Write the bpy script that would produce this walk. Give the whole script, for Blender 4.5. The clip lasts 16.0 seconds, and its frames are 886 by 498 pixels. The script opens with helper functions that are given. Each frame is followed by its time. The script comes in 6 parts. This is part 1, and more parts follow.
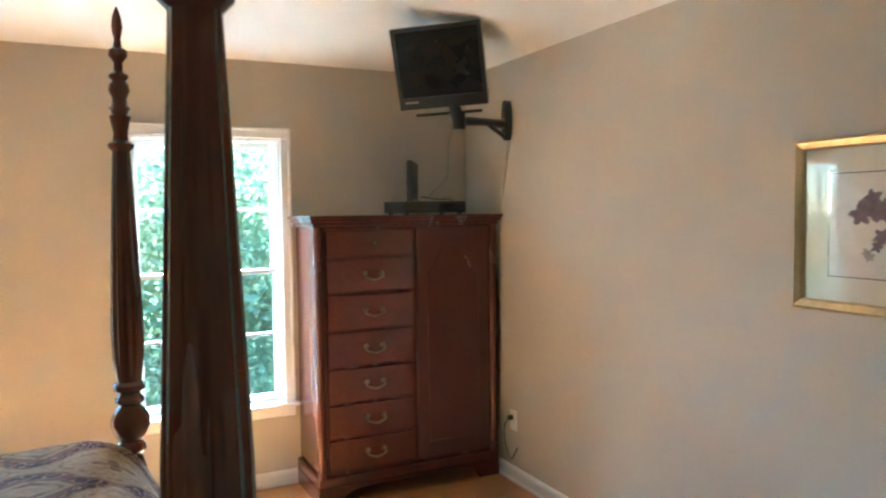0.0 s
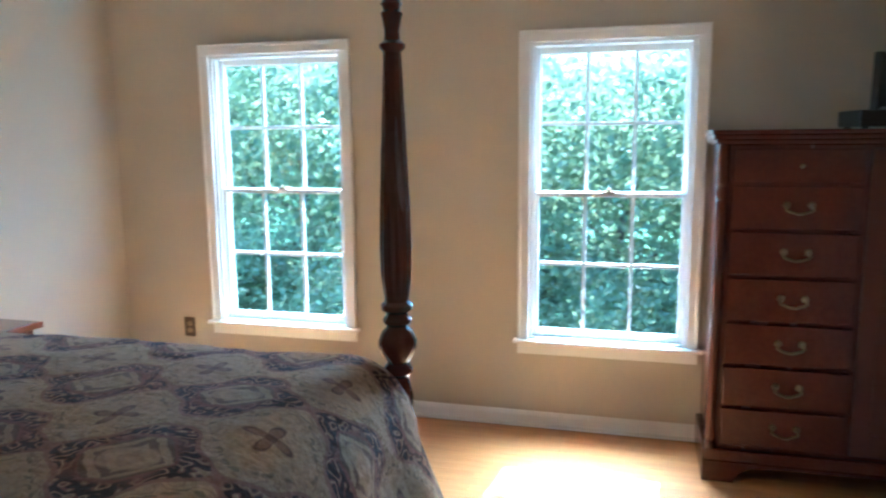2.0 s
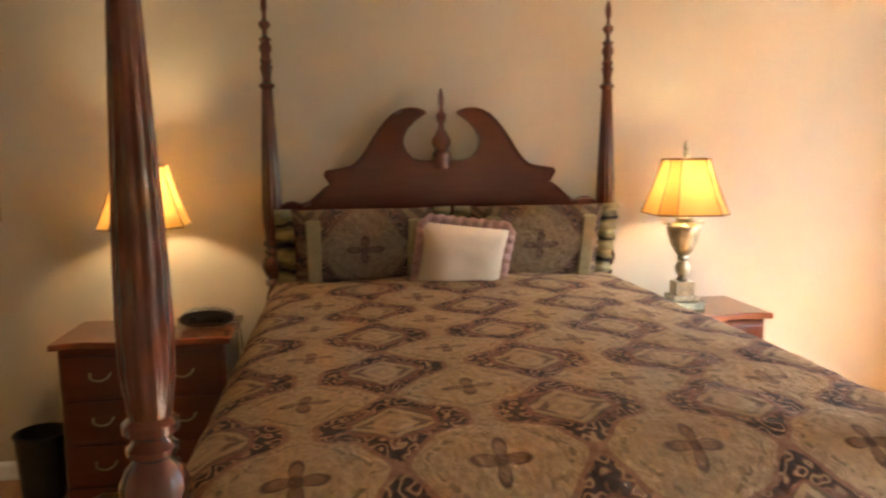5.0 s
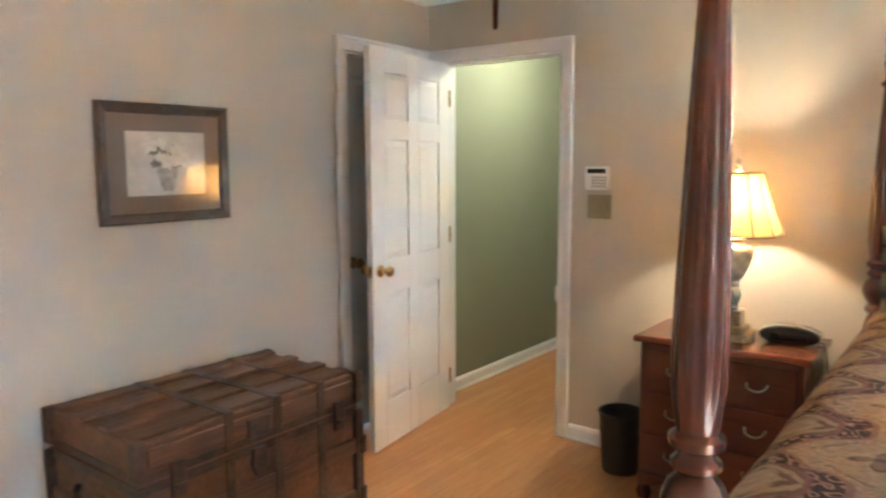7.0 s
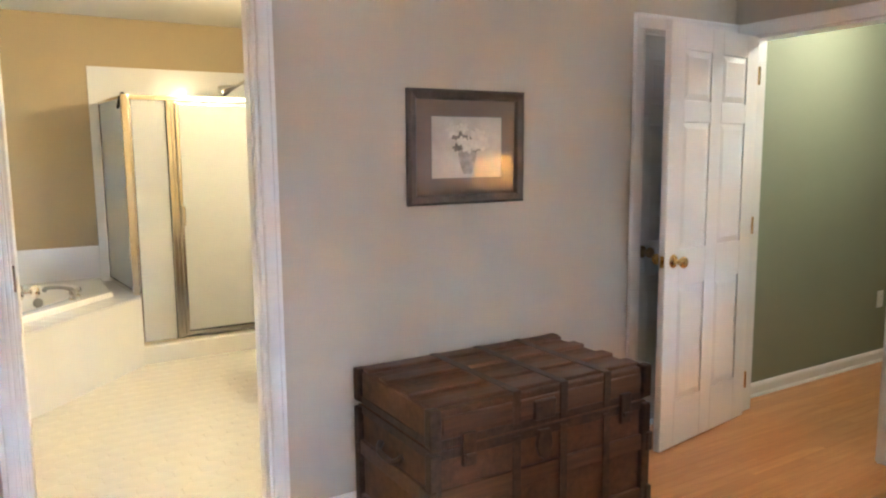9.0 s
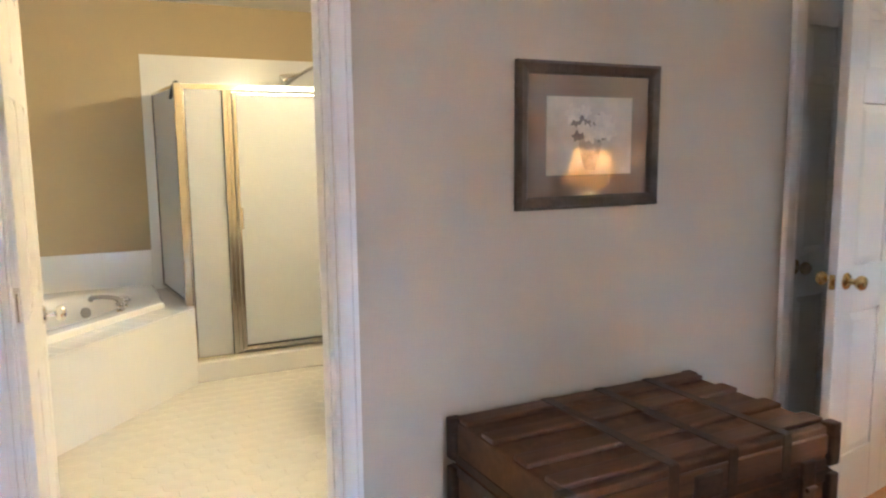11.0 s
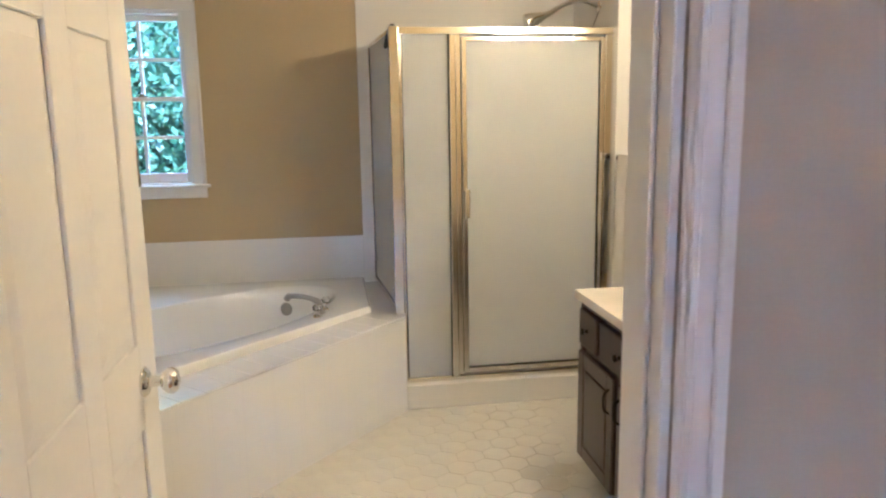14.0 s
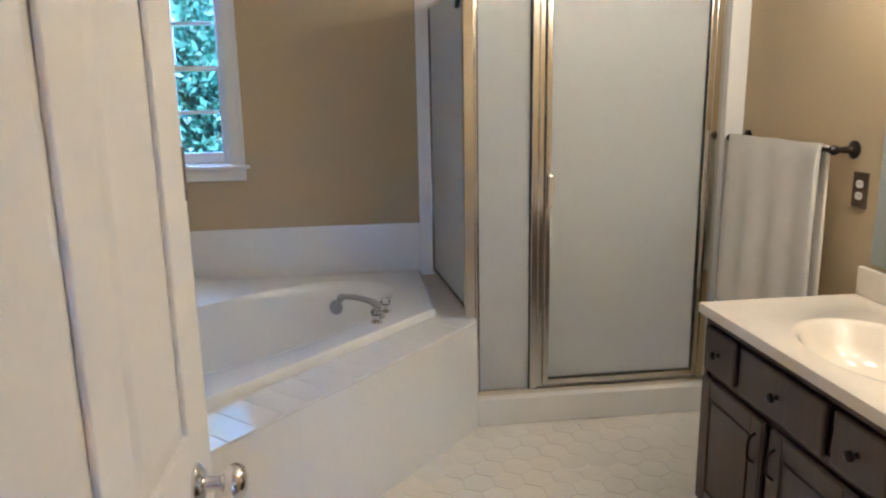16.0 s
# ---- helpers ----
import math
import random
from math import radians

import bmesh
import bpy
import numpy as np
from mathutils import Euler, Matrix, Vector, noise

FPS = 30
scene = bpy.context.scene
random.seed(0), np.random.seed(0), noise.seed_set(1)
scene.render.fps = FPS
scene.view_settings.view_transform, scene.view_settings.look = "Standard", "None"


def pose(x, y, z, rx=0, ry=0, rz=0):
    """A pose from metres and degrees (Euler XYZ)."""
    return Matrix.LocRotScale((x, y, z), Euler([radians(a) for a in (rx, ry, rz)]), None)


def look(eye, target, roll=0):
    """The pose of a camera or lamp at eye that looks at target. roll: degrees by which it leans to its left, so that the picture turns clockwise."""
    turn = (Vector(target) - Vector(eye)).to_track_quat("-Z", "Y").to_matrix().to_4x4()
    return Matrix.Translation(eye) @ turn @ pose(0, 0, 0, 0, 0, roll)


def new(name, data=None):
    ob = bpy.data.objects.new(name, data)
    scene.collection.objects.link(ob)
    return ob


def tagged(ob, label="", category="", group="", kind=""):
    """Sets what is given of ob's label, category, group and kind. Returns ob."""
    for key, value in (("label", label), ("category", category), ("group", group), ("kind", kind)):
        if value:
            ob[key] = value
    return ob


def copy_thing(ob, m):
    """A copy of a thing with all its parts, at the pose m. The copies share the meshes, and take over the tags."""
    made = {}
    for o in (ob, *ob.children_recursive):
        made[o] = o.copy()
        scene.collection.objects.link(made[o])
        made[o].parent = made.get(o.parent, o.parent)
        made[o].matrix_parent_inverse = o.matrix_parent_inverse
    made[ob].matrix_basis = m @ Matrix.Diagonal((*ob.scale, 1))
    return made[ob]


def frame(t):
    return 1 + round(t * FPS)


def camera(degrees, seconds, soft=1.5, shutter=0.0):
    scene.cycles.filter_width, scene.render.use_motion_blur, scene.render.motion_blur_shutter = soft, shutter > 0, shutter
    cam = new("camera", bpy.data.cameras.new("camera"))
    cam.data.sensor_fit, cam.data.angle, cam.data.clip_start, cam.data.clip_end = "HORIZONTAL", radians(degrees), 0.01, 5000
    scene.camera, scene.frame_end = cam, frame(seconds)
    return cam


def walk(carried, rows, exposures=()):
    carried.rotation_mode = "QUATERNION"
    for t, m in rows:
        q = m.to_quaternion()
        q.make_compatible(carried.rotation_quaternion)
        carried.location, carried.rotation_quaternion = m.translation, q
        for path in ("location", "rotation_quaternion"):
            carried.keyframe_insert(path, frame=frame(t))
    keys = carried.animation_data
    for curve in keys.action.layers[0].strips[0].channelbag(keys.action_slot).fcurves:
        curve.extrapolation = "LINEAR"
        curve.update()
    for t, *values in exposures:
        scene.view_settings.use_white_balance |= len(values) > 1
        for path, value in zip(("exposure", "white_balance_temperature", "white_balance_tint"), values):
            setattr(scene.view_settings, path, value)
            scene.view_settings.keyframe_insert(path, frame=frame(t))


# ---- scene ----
cam = camera(62.8, 16.0, soft=2.2, shutter=0.3)
PATH = [
    (0, (2.205, 1.667, 1.541), (3.082, 3.461, 1.436), -0.7),
    (0.5, (2.396, 1.799, 1.532), (3.02, 3.691, 1.353), -0.5),
    (1, (2.596, 1.888, 1.516), (2.872, 3.857, 1.294), -0.5),
    (1.5, (2.787, 1.963, 1.516), (2.67, 3.943, 1.257), -0.6),
    (2, (2.913, 2.088, 1.504), (2.407, 3.999, 1.198), -0.5),
    (2.5, (3.027, 2.218, 1.514), (2.144, 3.984, 1.196), -1.0),
    (3, (3.165, 2.348, 1.507), (1.941, 3.9, 1.207), -1.1),
    (5.5, (3.457, 2.678, 1.464), (1.475, 2.576, 1.216), -0.5),
    (6, (3.409, 2.685, 1.478), (1.485, 2.196, 1.242), -0.3),
    (6.5, (3.403, 2.675, 1.488), (1.614, 1.813, 1.246), -0.2),
    (7, (3.409, 2.695, 1.484), (1.828, 1.495, 1.243), -0.2),
    (7.5, (3.43, 2.735, 1.476), (2.096, 1.264, 1.237), -0.3),
    (8, (3.455, 2.758, 1.458), (2.311, 1.136, 1.218), -0.3),
    (8.5, (3.442, 2.713, 1.457), (2.382, 1.036, 1.202), -0.4),
    (11, (3.257, 1.968, 1.428), (2.367, 0.196, 1.165), -0.7),
    (11.5, (3.196, 1.801, 1.426), (2.525, -0.058, 1.12), -0.5),
    (12, (3.144, 1.582, 1.438), (2.644, -0.329, 1.125), -0.7),
    (12.5, (3.107, 1.385, 1.427), (2.645, -0.537, 1.127), -0.7),
    (13, (3.021, 1.161, 1.428), (2.58, -0.768, 1.141), -0.9),
    (13.5, (2.991, 0.964, 1.434), (2.612, -0.973, 1.115), -0.9),
    (14, (2.984, 0.739, 1.429), (2.688, -1.208, 1.082), -0.9),
    (14.5, (2.973, 0.562, 1.452), (2.757, -1.389, 1.079), -1.0),
    (15, (3.002, 0.390, 1.452), (2.792, -1.566, 1.094), -1.0),
    (15.5, (3.033, 0.275, 1.441), (2.826, -1.678, 1.06), -0.8),
    (16, (3.142, 0.206, 1.456), (2.909, -1.733, 1.025), -1.0),
]
EXPOSURES = [(0.0, 4.3, 4650, -9), (0.5, 4.25, 4550, -11), (1.0, 3.85, 4150, -13), (1.5, 3.65, 4000, -14), (2.0, 3.5, 4100, -9), (2.5, 3.4, 4400, -6), (3.0, 3.4, 4800, -1), (5.5, 4.98, 6900, 8), (6.0, 5.35, 6300, 5), (7.0, 5.65, 4950, 3), (7.5, 5.45, 4850, 6), (8.5, 5.45, 4950, 8), (11.0, 5.3, 4850, 9), (12.5, 5.05, 4800, 10), (14.0, 4.8, 4700, 16), (15.0, 4.58, 4500, 19), (16.0, 4.42, 4300, 18)]
walk(cam, [(t, look(eye, target, roll)) for t, eye, target, roll in PATH], EXPOSURES)

# ---- light ----
world = bpy.data.worlds.new("world")
scene.world = world
world.use_nodes = True
SUN_EL, SUN_AZ = radians(45), radians(7.5)
wn = world.node_tree.nodes
sky = wn.new("ShaderNodeTexSky")
sky.sky_type, sky.sun_disc = "NISHITA", False
sky.sun_elevation, sky.sun_rotation = SUN_EL, SUN_AZ
sky.dust_density = 0.0
world.node_tree.links.new(sky.outputs[0], wn["Background"].inputs[0])
wn["Background"].inputs[1].default_value = 0.15

sun = new("sun", bpy.data.lights.new("sun", "SUN"))
sun.data.energy, sun.data.angle, sun.data.color = 3.4, radians(0.5), (1.0, 0.95, 0.87)
sun.matrix_world = look((math.sin(SUN_AZ) * math.cos(SUN_EL) * 20, math.cos(SUN_AZ) * math.cos(SUN_EL) * 20, math.sin(SUN_EL) * 20), (0, 0, 0))


def bulb(name, where, watts, colour, radius):
    ob = new(name, bpy.data.lights.new(name, "POINT"))
    ob.data.energy, ob.data.color, ob.data.shadow_soft_size = watts, colour, radius
    ob.location = where
    return ob


def sky_fill(x, y, z, to, w, h, watts):
    """An area lamp added outside, above the window heads, to boost the entering sky light."""
    ob = new("sky_fill_lamp", bpy.data.lights.new("sky_fill_lamp", "AREA"))
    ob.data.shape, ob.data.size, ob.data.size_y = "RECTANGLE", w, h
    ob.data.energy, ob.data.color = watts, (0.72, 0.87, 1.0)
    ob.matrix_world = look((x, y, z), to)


sky_fill(1.9, 12.0, 4.75, (1.9, 3.0, 0.9), 6.0, 1.2, 100)
sky_fill(4.075, -4.25, 2.65, (3.6, -2.6, 0.6), 0.7, 0.7, 2)
WARM = (1.0, 0.75, 0.42)
bulb("bulb", (0.27, 1.845, 1.31), 0.72, WARM, 0.035)
bulb("bulb", (0.26, 4.245, 1.31), 0.44, WARM, 0.035)
bulb("hall_bulb", (-0.80, 0.60, 2.28), 0.9, (1.0, 0.80, 0.50), 0.06)
for yy in (-1.75, -1.35, -0.95):
    bulb("vanity_bulb", (1.74, yy, 2.05), 0.70, (1.0, 0.71, 0.33), 0.05)


# ---- materials ----
class Nodes:
    """A short way to write node trees."""

    def __init__(self, name):
        self.mat = bpy.data.materials.new(name)
        self.mat.use_nodes = True
        self.t = self.mat.node_tree
        self.p = self.t.nodes["Principled BSDF"]

    def put(self, sock, v):
        if isinstance(v, bpy.types.NodeSocket):
            self.t.links.new(v, sock)
        elif isinstance(v, (tuple, list)) and len(v) == 3 and sock.type == "RGBA":
            sock.default_value = (*v, 1)
        else:
            sock.default_value = v

    def m(self, op, a, b=0.0, c=None):
        n = self.t.nodes.new("ShaderNodeMath")
        n.operation = op
        self.put(n.inputs[0], a)
        self.put(n.inputs[1], b)
        if c is not None:
            self.put(n.inputs[2], c)
        return n.outputs[0]

    def mix(self, f, a, b):
        n = self.t.nodes.new("ShaderNodeMix")
        n.data_type = "RGBA"
        self.put(n.inputs[0], f)
        self.put(n.inputs[6], a)
        self.put(n.inputs[7], b)
        return n.outputs[2]

    def coords(self, kind="Object", scale=(1, 1, 1), loc=(0, 0, 0)):
        c = self.t.nodes.new("ShaderNodeTexCoord")
        mp = self.t.nodes.new("ShaderNodeMapping")
        mp.inputs["Scale"].default_value = scale
        mp.inputs["Location"].default_value = loc
        self.t.links.new(c.outputs[kind], mp.inputs[0])
        return mp.outputs[0]

    def noise(self, vec, scale, detail=3.0, rough=0.55):
        n = self.t.nodes.new("ShaderNodeTexNoise")
        self.put(n.inputs["Vector"], vec)
        n.inputs["Scale"].default_value = scale
        n.inputs["Detail"].default_value = detail
        n.inputs["Roughness"].default_value = rough
        return n.outputs[0]

    def ramp(self, f, lo, hi):
        return self.m("MULTIPLY_ADD", f, 1.0 / (hi - lo), -lo / (hi - lo))

    def clamp(self, f):
        return self.m("MINIMUM", self.m("MAXIMUM", f, 0.0), 1.0)

    def step(self, f, lo, hi):
        return self.clamp(self.ramp(f, lo, hi))

    def bump(self, height, strength=0.2, dist=0.01):
        n = self.t.nodes.new("ShaderNodeBump")
        n.inputs["Strength"].default_value = strength
        n.inputs["Distance"].default_value = dist
        self.put(n.inputs["Height"], height)
        self.t.links.new(n.outputs[0], self.p.inputs["Normal"])

    def random(self):
        return self.t.nodes.new("ShaderNodeObjectInfo").outputs["Random"]

    def set(self, **kw):
        for k, v in kw.items():
            self.put(self.p.inputs[k.replace("_", " ")], v)
        return self.mat


def lighter(c, f):
    return tuple(min(1, v * f) for v in c)


def plain(name, c, rough=0.5, metal=0.0, spread=0.12, grain=60, blot=2.5, bump=0.05, coat=0.0, rough_spread=0.12):
    """A surface with fine grain and broad uneven patches."""
    n = Nodes(name)
    v = n.coords()
    fine, broad = n.noise(v, grain, 2), n.noise(v, blot, 4)
    f = n.m("ADD", n.m("MULTIPLY", fine, 0.4), n.m("MULTIPLY", broad, 0.6))
    if bump:
        n.bump(fine, bump, 0.002)
    return n.set(Base_Color=n.mix(n.step(f, 0.3, 0.7), lighter(c, 1 - spread), lighter(c, 1 + spread)), Metallic=metal,
                 Roughness=n.m("MULTIPLY_ADD", broad, rough_spread, rough - rough_spread / 2), Coat_Weight=coat, Coat_Roughness=0.004 if coat >= 1 else 0.08, Coat_IOR=2.0 if coat >= 1 else 1.5)


def wood(name, dark, light, along="x", rough=0.3, coat=0.3, per_piece=False, size=1.0):
    n = Nodes(name)
    k = {"x": (1.2, 14, 14), "y": (14, 1.2, 14), "z": (14, 14, 1.2)}[along]
    v = n.coords(scale=tuple(a * size for a in k))
    if per_piece:
        add = n.t.nodes.new("ShaderNodeVectorMath")
        add.operation = "ADD"
        n.t.links.new(v, add.inputs[0])
        n.put(add.inputs[1], n.m("MULTIPLY", n.random(), 37.0))
        v = add.outputs[0]
    g1, g2 = n.noise(v, 3.0, 6, 0.65), n.noise(v, 0.7, 2)
    f = n.m("ADD", n.m("MULTIPLY", g1, 0.7), n.m("MULTIPLY", g2, 0.3))
    col = n.mix(n.step(f, 0.32, 0.68), dark, light)
    if per_piece:
        col = n.mix(n.m("MULTIPLY", n.random(), 0.45), col, lighter(dark, 0.85))
    n.bump(g1, 0.012, 0.002)
    return n.set(Base_Color=col, Roughness=n.m("MULTIPLY_ADD", g2, 0.10, rough - 0.05), Coat_Weight=coat, Coat_Roughness=0.12)


WALL_PAINT = plain("wall_paint_tan", (0.50, 0.44, 0.35), 0.85, spread=0.05, grain=180, blot=1.2, bump=0.12)
BATH_PAINT = plain("wall_paint_gold", (0.50, 0.40, 0.23), 0.8, spread=0.05, grain=180, blot=1.2, bump=0.1)
HALL_PAINT = plain("wall_paint_sage", (0.25, 0.265, 0.185), 0.75, spread=0.06, grain=160, blot=1.2, bump=0.1)
CEIL_PAINT = plain("ceiling_paint", (0.78, 0.76, 0.72), 0.9, spread=0.03, grain=90, blot=1.0, bump=0.15)
TRIM_PAINT = plain("trim_paint", (0.80, 0.79, 0.77), 0.35, spread=0.03, grain=40, blot=3, bump=0.03)
DOOR_PAINT = plain("door_paint", (0.80, 0.78, 0.75), 0.38, spread=0.03, grain=50, blot=2, bump=0.04)
# closet door's white paint, with the shade on it greyed into the colour
SHADED_PAINT = plain("shaded_door_paint", (0.60, 0.61, 0.61), 0.45, spread=0.04, grain=50, blot=2, bump=0.04)
MAHOGANY = wood("mahogany", (0.072, 0.016, 0.009), (0.098, 0.023, 0.013), "z", 0.26, 0.5)
MAHOGANY_X = wood("mahogany_across", (0.072, 0.016, 0.009), (0.105, 0.026, 0.014), "y", 0.24, 0.5)
CHEST_WOOD = wood("satin_mahogany", (0.062, 0.014, 0.009), (0.082, 0.019, 0.012), "z", 0.48, 0.08)
CHERRY = wood("cherry_top", (0.10, 0.028, 0.014), (0.22, 0.065, 0.03), "y", 0.22, 0.5)
ESPRESSO = wood("espresso_wood", (0.035, 0.018, 0.013), (0.075, 0.038, 0.028), "z", 0.4, 0.2)
OAK = wood("oak_floor", (0.44, 0.185, 0.058), (0.65, 0.33, 0.115), "x", 0.32, 0.3, per_piece=True)
TRUNK_WOOD = wood("trunk_slat_wood", (0.06, 0.027, 0.014), (0.165, 0.075, 0.034), "x", 0.55, 0.05)
TRUNK_SKIN = plain("trunk_canvas", (0.115, 0.052, 0.024), 0.65, spread=0.55, grain=40, blot=9, bump=0.3)
TRUNK_IRON = plain("trunk_iron", (0.072, 0.041, 0.026), 0.5, 0.4, spread=0.6, grain=50, blot=12, bump=0.2)
BRASS = plain("brass", (0.72, 0.50, 0.20), 0.2, 1.0, spread=0.12, grain=30, blot=10, bump=0)
ANTIQUE = plain("antique_brass", (0.22, 0.16, 0.09), 0.42, 1.0, spread=0.2, grain=30, blot=10, bump=0)
CHROME = plain("chrome", (0.75, 0.74, 0.72), 0.1, 1.0, spread=0.04, grain=20, blot=4, bump=0, rough_spread=0.06)
ALU = plain("polished_aluminium", (0.74, 0.71, 0.64), 0.16, 1.0, spread=0.05, grain=30, blot=3, bump=0.02, rough_spread=0.1)
BRONZE = plain("dark_bronze", (0.03, 0.024, 0.02), 0.32, 0.7, spread=0.2, grain=30, blot=8, bump=0.02)
BLACK = plain("black_plastic", (0.012, 0.012, 0.013), 0.32, spread=0.2, grain=120, blot=4, bump=0.05)
SCREEN = plain("dark_screen", (0.012, 0.014, 0.015), 0.14, spread=0.1, grain=10, blot=2, bump=0)
GREY_PLASTIC = plain("grey_plastic", (0.30, 0.29, 0.27), 0.5, spread=0.06, grain=120, blot=3, bump=0.05)
WHITE_PLASTIC = plain("white_plastic", (0.75, 0.73, 0.68), 0.45, spread=0.03, grain=80, blot=5, bump=0.02)
TAN_PLATE = plain("tan_plate", (0.28, 0.23, 0.14), 0.4, 0.4, spread=0.1, grain=60, blot=8, bump=0.02)
BROWN_PLATE = plain("brown_plate", (0.08, 0.055, 0.035), 0.4, spread=0.15, grain=60, blot=8, bump=0.02)
GILT = plain("gilt_frame", (0.62, 0.50, 0.28), 0.3, 0.9, spread=0.2, grain=60, blot=9, bump=0.1)
DARK_FRAME = plain("dark_frame", (0.085, 0.06, 0.045), 0.4, spread=0.35, grain=70, blot=14, bump=0.35, coat=0.2)
MAT_BROWN = plain("brown_mat", (0.18, 0.125, 0.088), 0.8, spread=0.06, grain=160, blot=4, bump=0.05, coat=1.0)
MAT_CREAM = plain("cream_mat", (0.62, 0.56, 0.42), 0.8, spread=0.04, grain=160, blot=4, bump=0.05, coat=1.0)
PAPER = plain("art_paper", (0.50, 0.45, 0.37), 0.7, spread=0.16, grain=25, blot=7, bump=0.02, coat=1.0)
PAPER_PALE = plain("pale_paper", (0.60, 0.54, 0.45), 0.7, spread=0.12, grain=25, blot=7, bump=0.02, coat=1.0)
INK_PALE = plain("pale_petals", (0.60, 0.55, 0.45), 0.7, spread=0.2, grain=30, blot=40, bump=0, coat=1.0)
INK_DARK = plain("dark_leaves", (0.17, 0.145, 0.12), 0.7, spread=0.3, grain=30, blot=40, bump=0, coat=1.0)
INK_VASE = plain("grey_vase_wash", (0.34, 0.305, 0.25), 0.7, spread=0.3, grain=30, blot=30, bump=0, coat=1.0)
INK_PLUM = plain("plum_petals", (0.15, 0.10, 0.115), 0.7, spread=0.35, grain=30, blot=35, bump=0, coat=1.0)
for wash in (PAPER_PALE, MAT_CREAM, INK_PLUM):
    wash.node_tree.nodes["Principled BSDF"].inputs["Coat IOR"].default_value = 1.4
PORCELAIN = plain("white_acrylic", (0.82, 0.82, 0.80), 0.14, spread=0.02, grain=20, blot=2, bump=0.01, coat=0.4)
MARBLE = plain("cultured_marble", (0.82, 0.74, 0.62), 0.16, spread=0.04, grain=12, blot=5, bump=0.01, coat=0.4)
TERRY = plain("terry_cloth", (0.80, 0.77, 0.71), 0.95, spread=0.08, grain=260, blot=9, bump=0.7)
GROUT = plain("grout", (0.66, 0.63, 0.56), 0.6, spread=0.06, grain=90, blot=5, bump=0.2)
PEWTER = plain("aged_silver_leaf", (0.40, 0.37, 0.27), 0.38, 0.75, spread=0.4, grain=35, blot=18, bump=0.2)
LINEN = plain("cream_linen", (0.68, 0.56, 0.43), 0.9, spread=0.06, grain=300, blot=8, bump=0.4)
PINK = plain("pink_gingham_ruffle", (0.52, 0.30, 0.26), 0.9, spread=0.25, grain=120, blot=30, bump=0.4)
BASKET = plain("dark_basket", (0.03, 0.026, 0.02), 0.6, spread=0.4, grain=90, blot=20, bump=0.5)
BARK = plain("bark", (0.09, 0.07, 0.05), 0.9, spread=0.4, grain=20, blot=4, bump=0.6)
CABLE = plain("beige_cable_cover", (0.45, 0.38, 0.28), 0.6, spread=0.06, grain=60, blot=5, bump=0.02)


def tile_material(name, c, rough, w):
    """Square glazed wall tiles with thin recessed joints."""
    n = Nodes(name)
    v = n.coords()
    sep = n.t.nodes.new("ShaderNodeSeparateXYZ")
    n.t.links.new(v, sep.inputs[0])
    joint = 0.0
    for k in range(3):
        edge = n.m("PINGPONG", sep.outputs[k], w / 2)
        line = n.step(edge, 0.0026, 0.0012)
        joint = n.m("MAXIMUM", joint, line) if k else line
    broad = n.noise(v, 2.0, 3)
    n.bump(n.m("SUBTRACT", 1.0, joint), 0.10, 0.001)
    col = n.mix(n.m("MULTIPLY", joint, 0.06), n.mix(broad, lighter(c, 0.96), lighter(c, 1.03)), (0.55, 0.53, 0.5))
    return n.set(Base_Color=col, Roughness=rough, Coat_Weight=0.3, Coat_Roughness=0.05)


WALL_TILE = tile_material("white_wall_tile", (0.80, 0.79, 0.77), 0.2, 0.108)


def glass(name, tint, rough, ior=1.45):
    n = Nodes(name)
    return n.set(Base_Color=tint, Roughness=rough, Transmission_Weight=1.0, IOR=ior)


PANE = glass("window_glass", (0.97, 0.99, 0.99), 0.0)
CRYSTAL = glass("crystal", (0.95, 0.95, 0.95), 0.03)


def frosted():
    n = Nodes("obscure_shower_glass")
    v = n.coords()
    n.bump(n.noise(v, 130, 2), 0.25, 0.002)
    return n.set(Base_Color=n.mix(n.noise(v, 3, 3), (0.80, 0.82, 0.82), (0.90, 0.91, 0.90)), Roughness=0.40, Transmission_Weight=0.52, IOR=1.3)


FROST = frosted()


def mirror():
    return Nodes("mirror_silver").set(Base_Color=(0.86, 0.89, 0.88), Metallic=1.0, Roughness=0.015)


MIRROR = mirror()


def shade_cloth():
    n = Nodes("lampshade_cloth")
    v = n.coords()
    weave = n.noise(v, 220, 2)
    col = n.mix(weave, (0.44, 0.235, 0.062), (0.53, 0.31, 0.10))
    n.set(Base_Color=col, Roughness=0.9)
    tr = n.t.nodes.new("ShaderNodeBsdfTranslucent")
    n.put(tr.inputs[0], col)
    mx = n.t.nodes.new("ShaderNodeMixShader")
    mx.inputs[0].default_value = 0.40
    n.t.links.new(n.p.outputs[0], mx.inputs[1])
    n.t.links.new(tr.outputs[0], mx.inputs[2])
    n.t.links.new(mx.outputs[0], n.t.nodes["Material Output"].inputs[0])
    return n.mat


SHADE = shade_cloth()
SHADE_TRIM = plain("shade_braid", (0.16, 0.08, 0.03), 0.8, spread=0.2, grain=200, blot=30, bump=0.3)


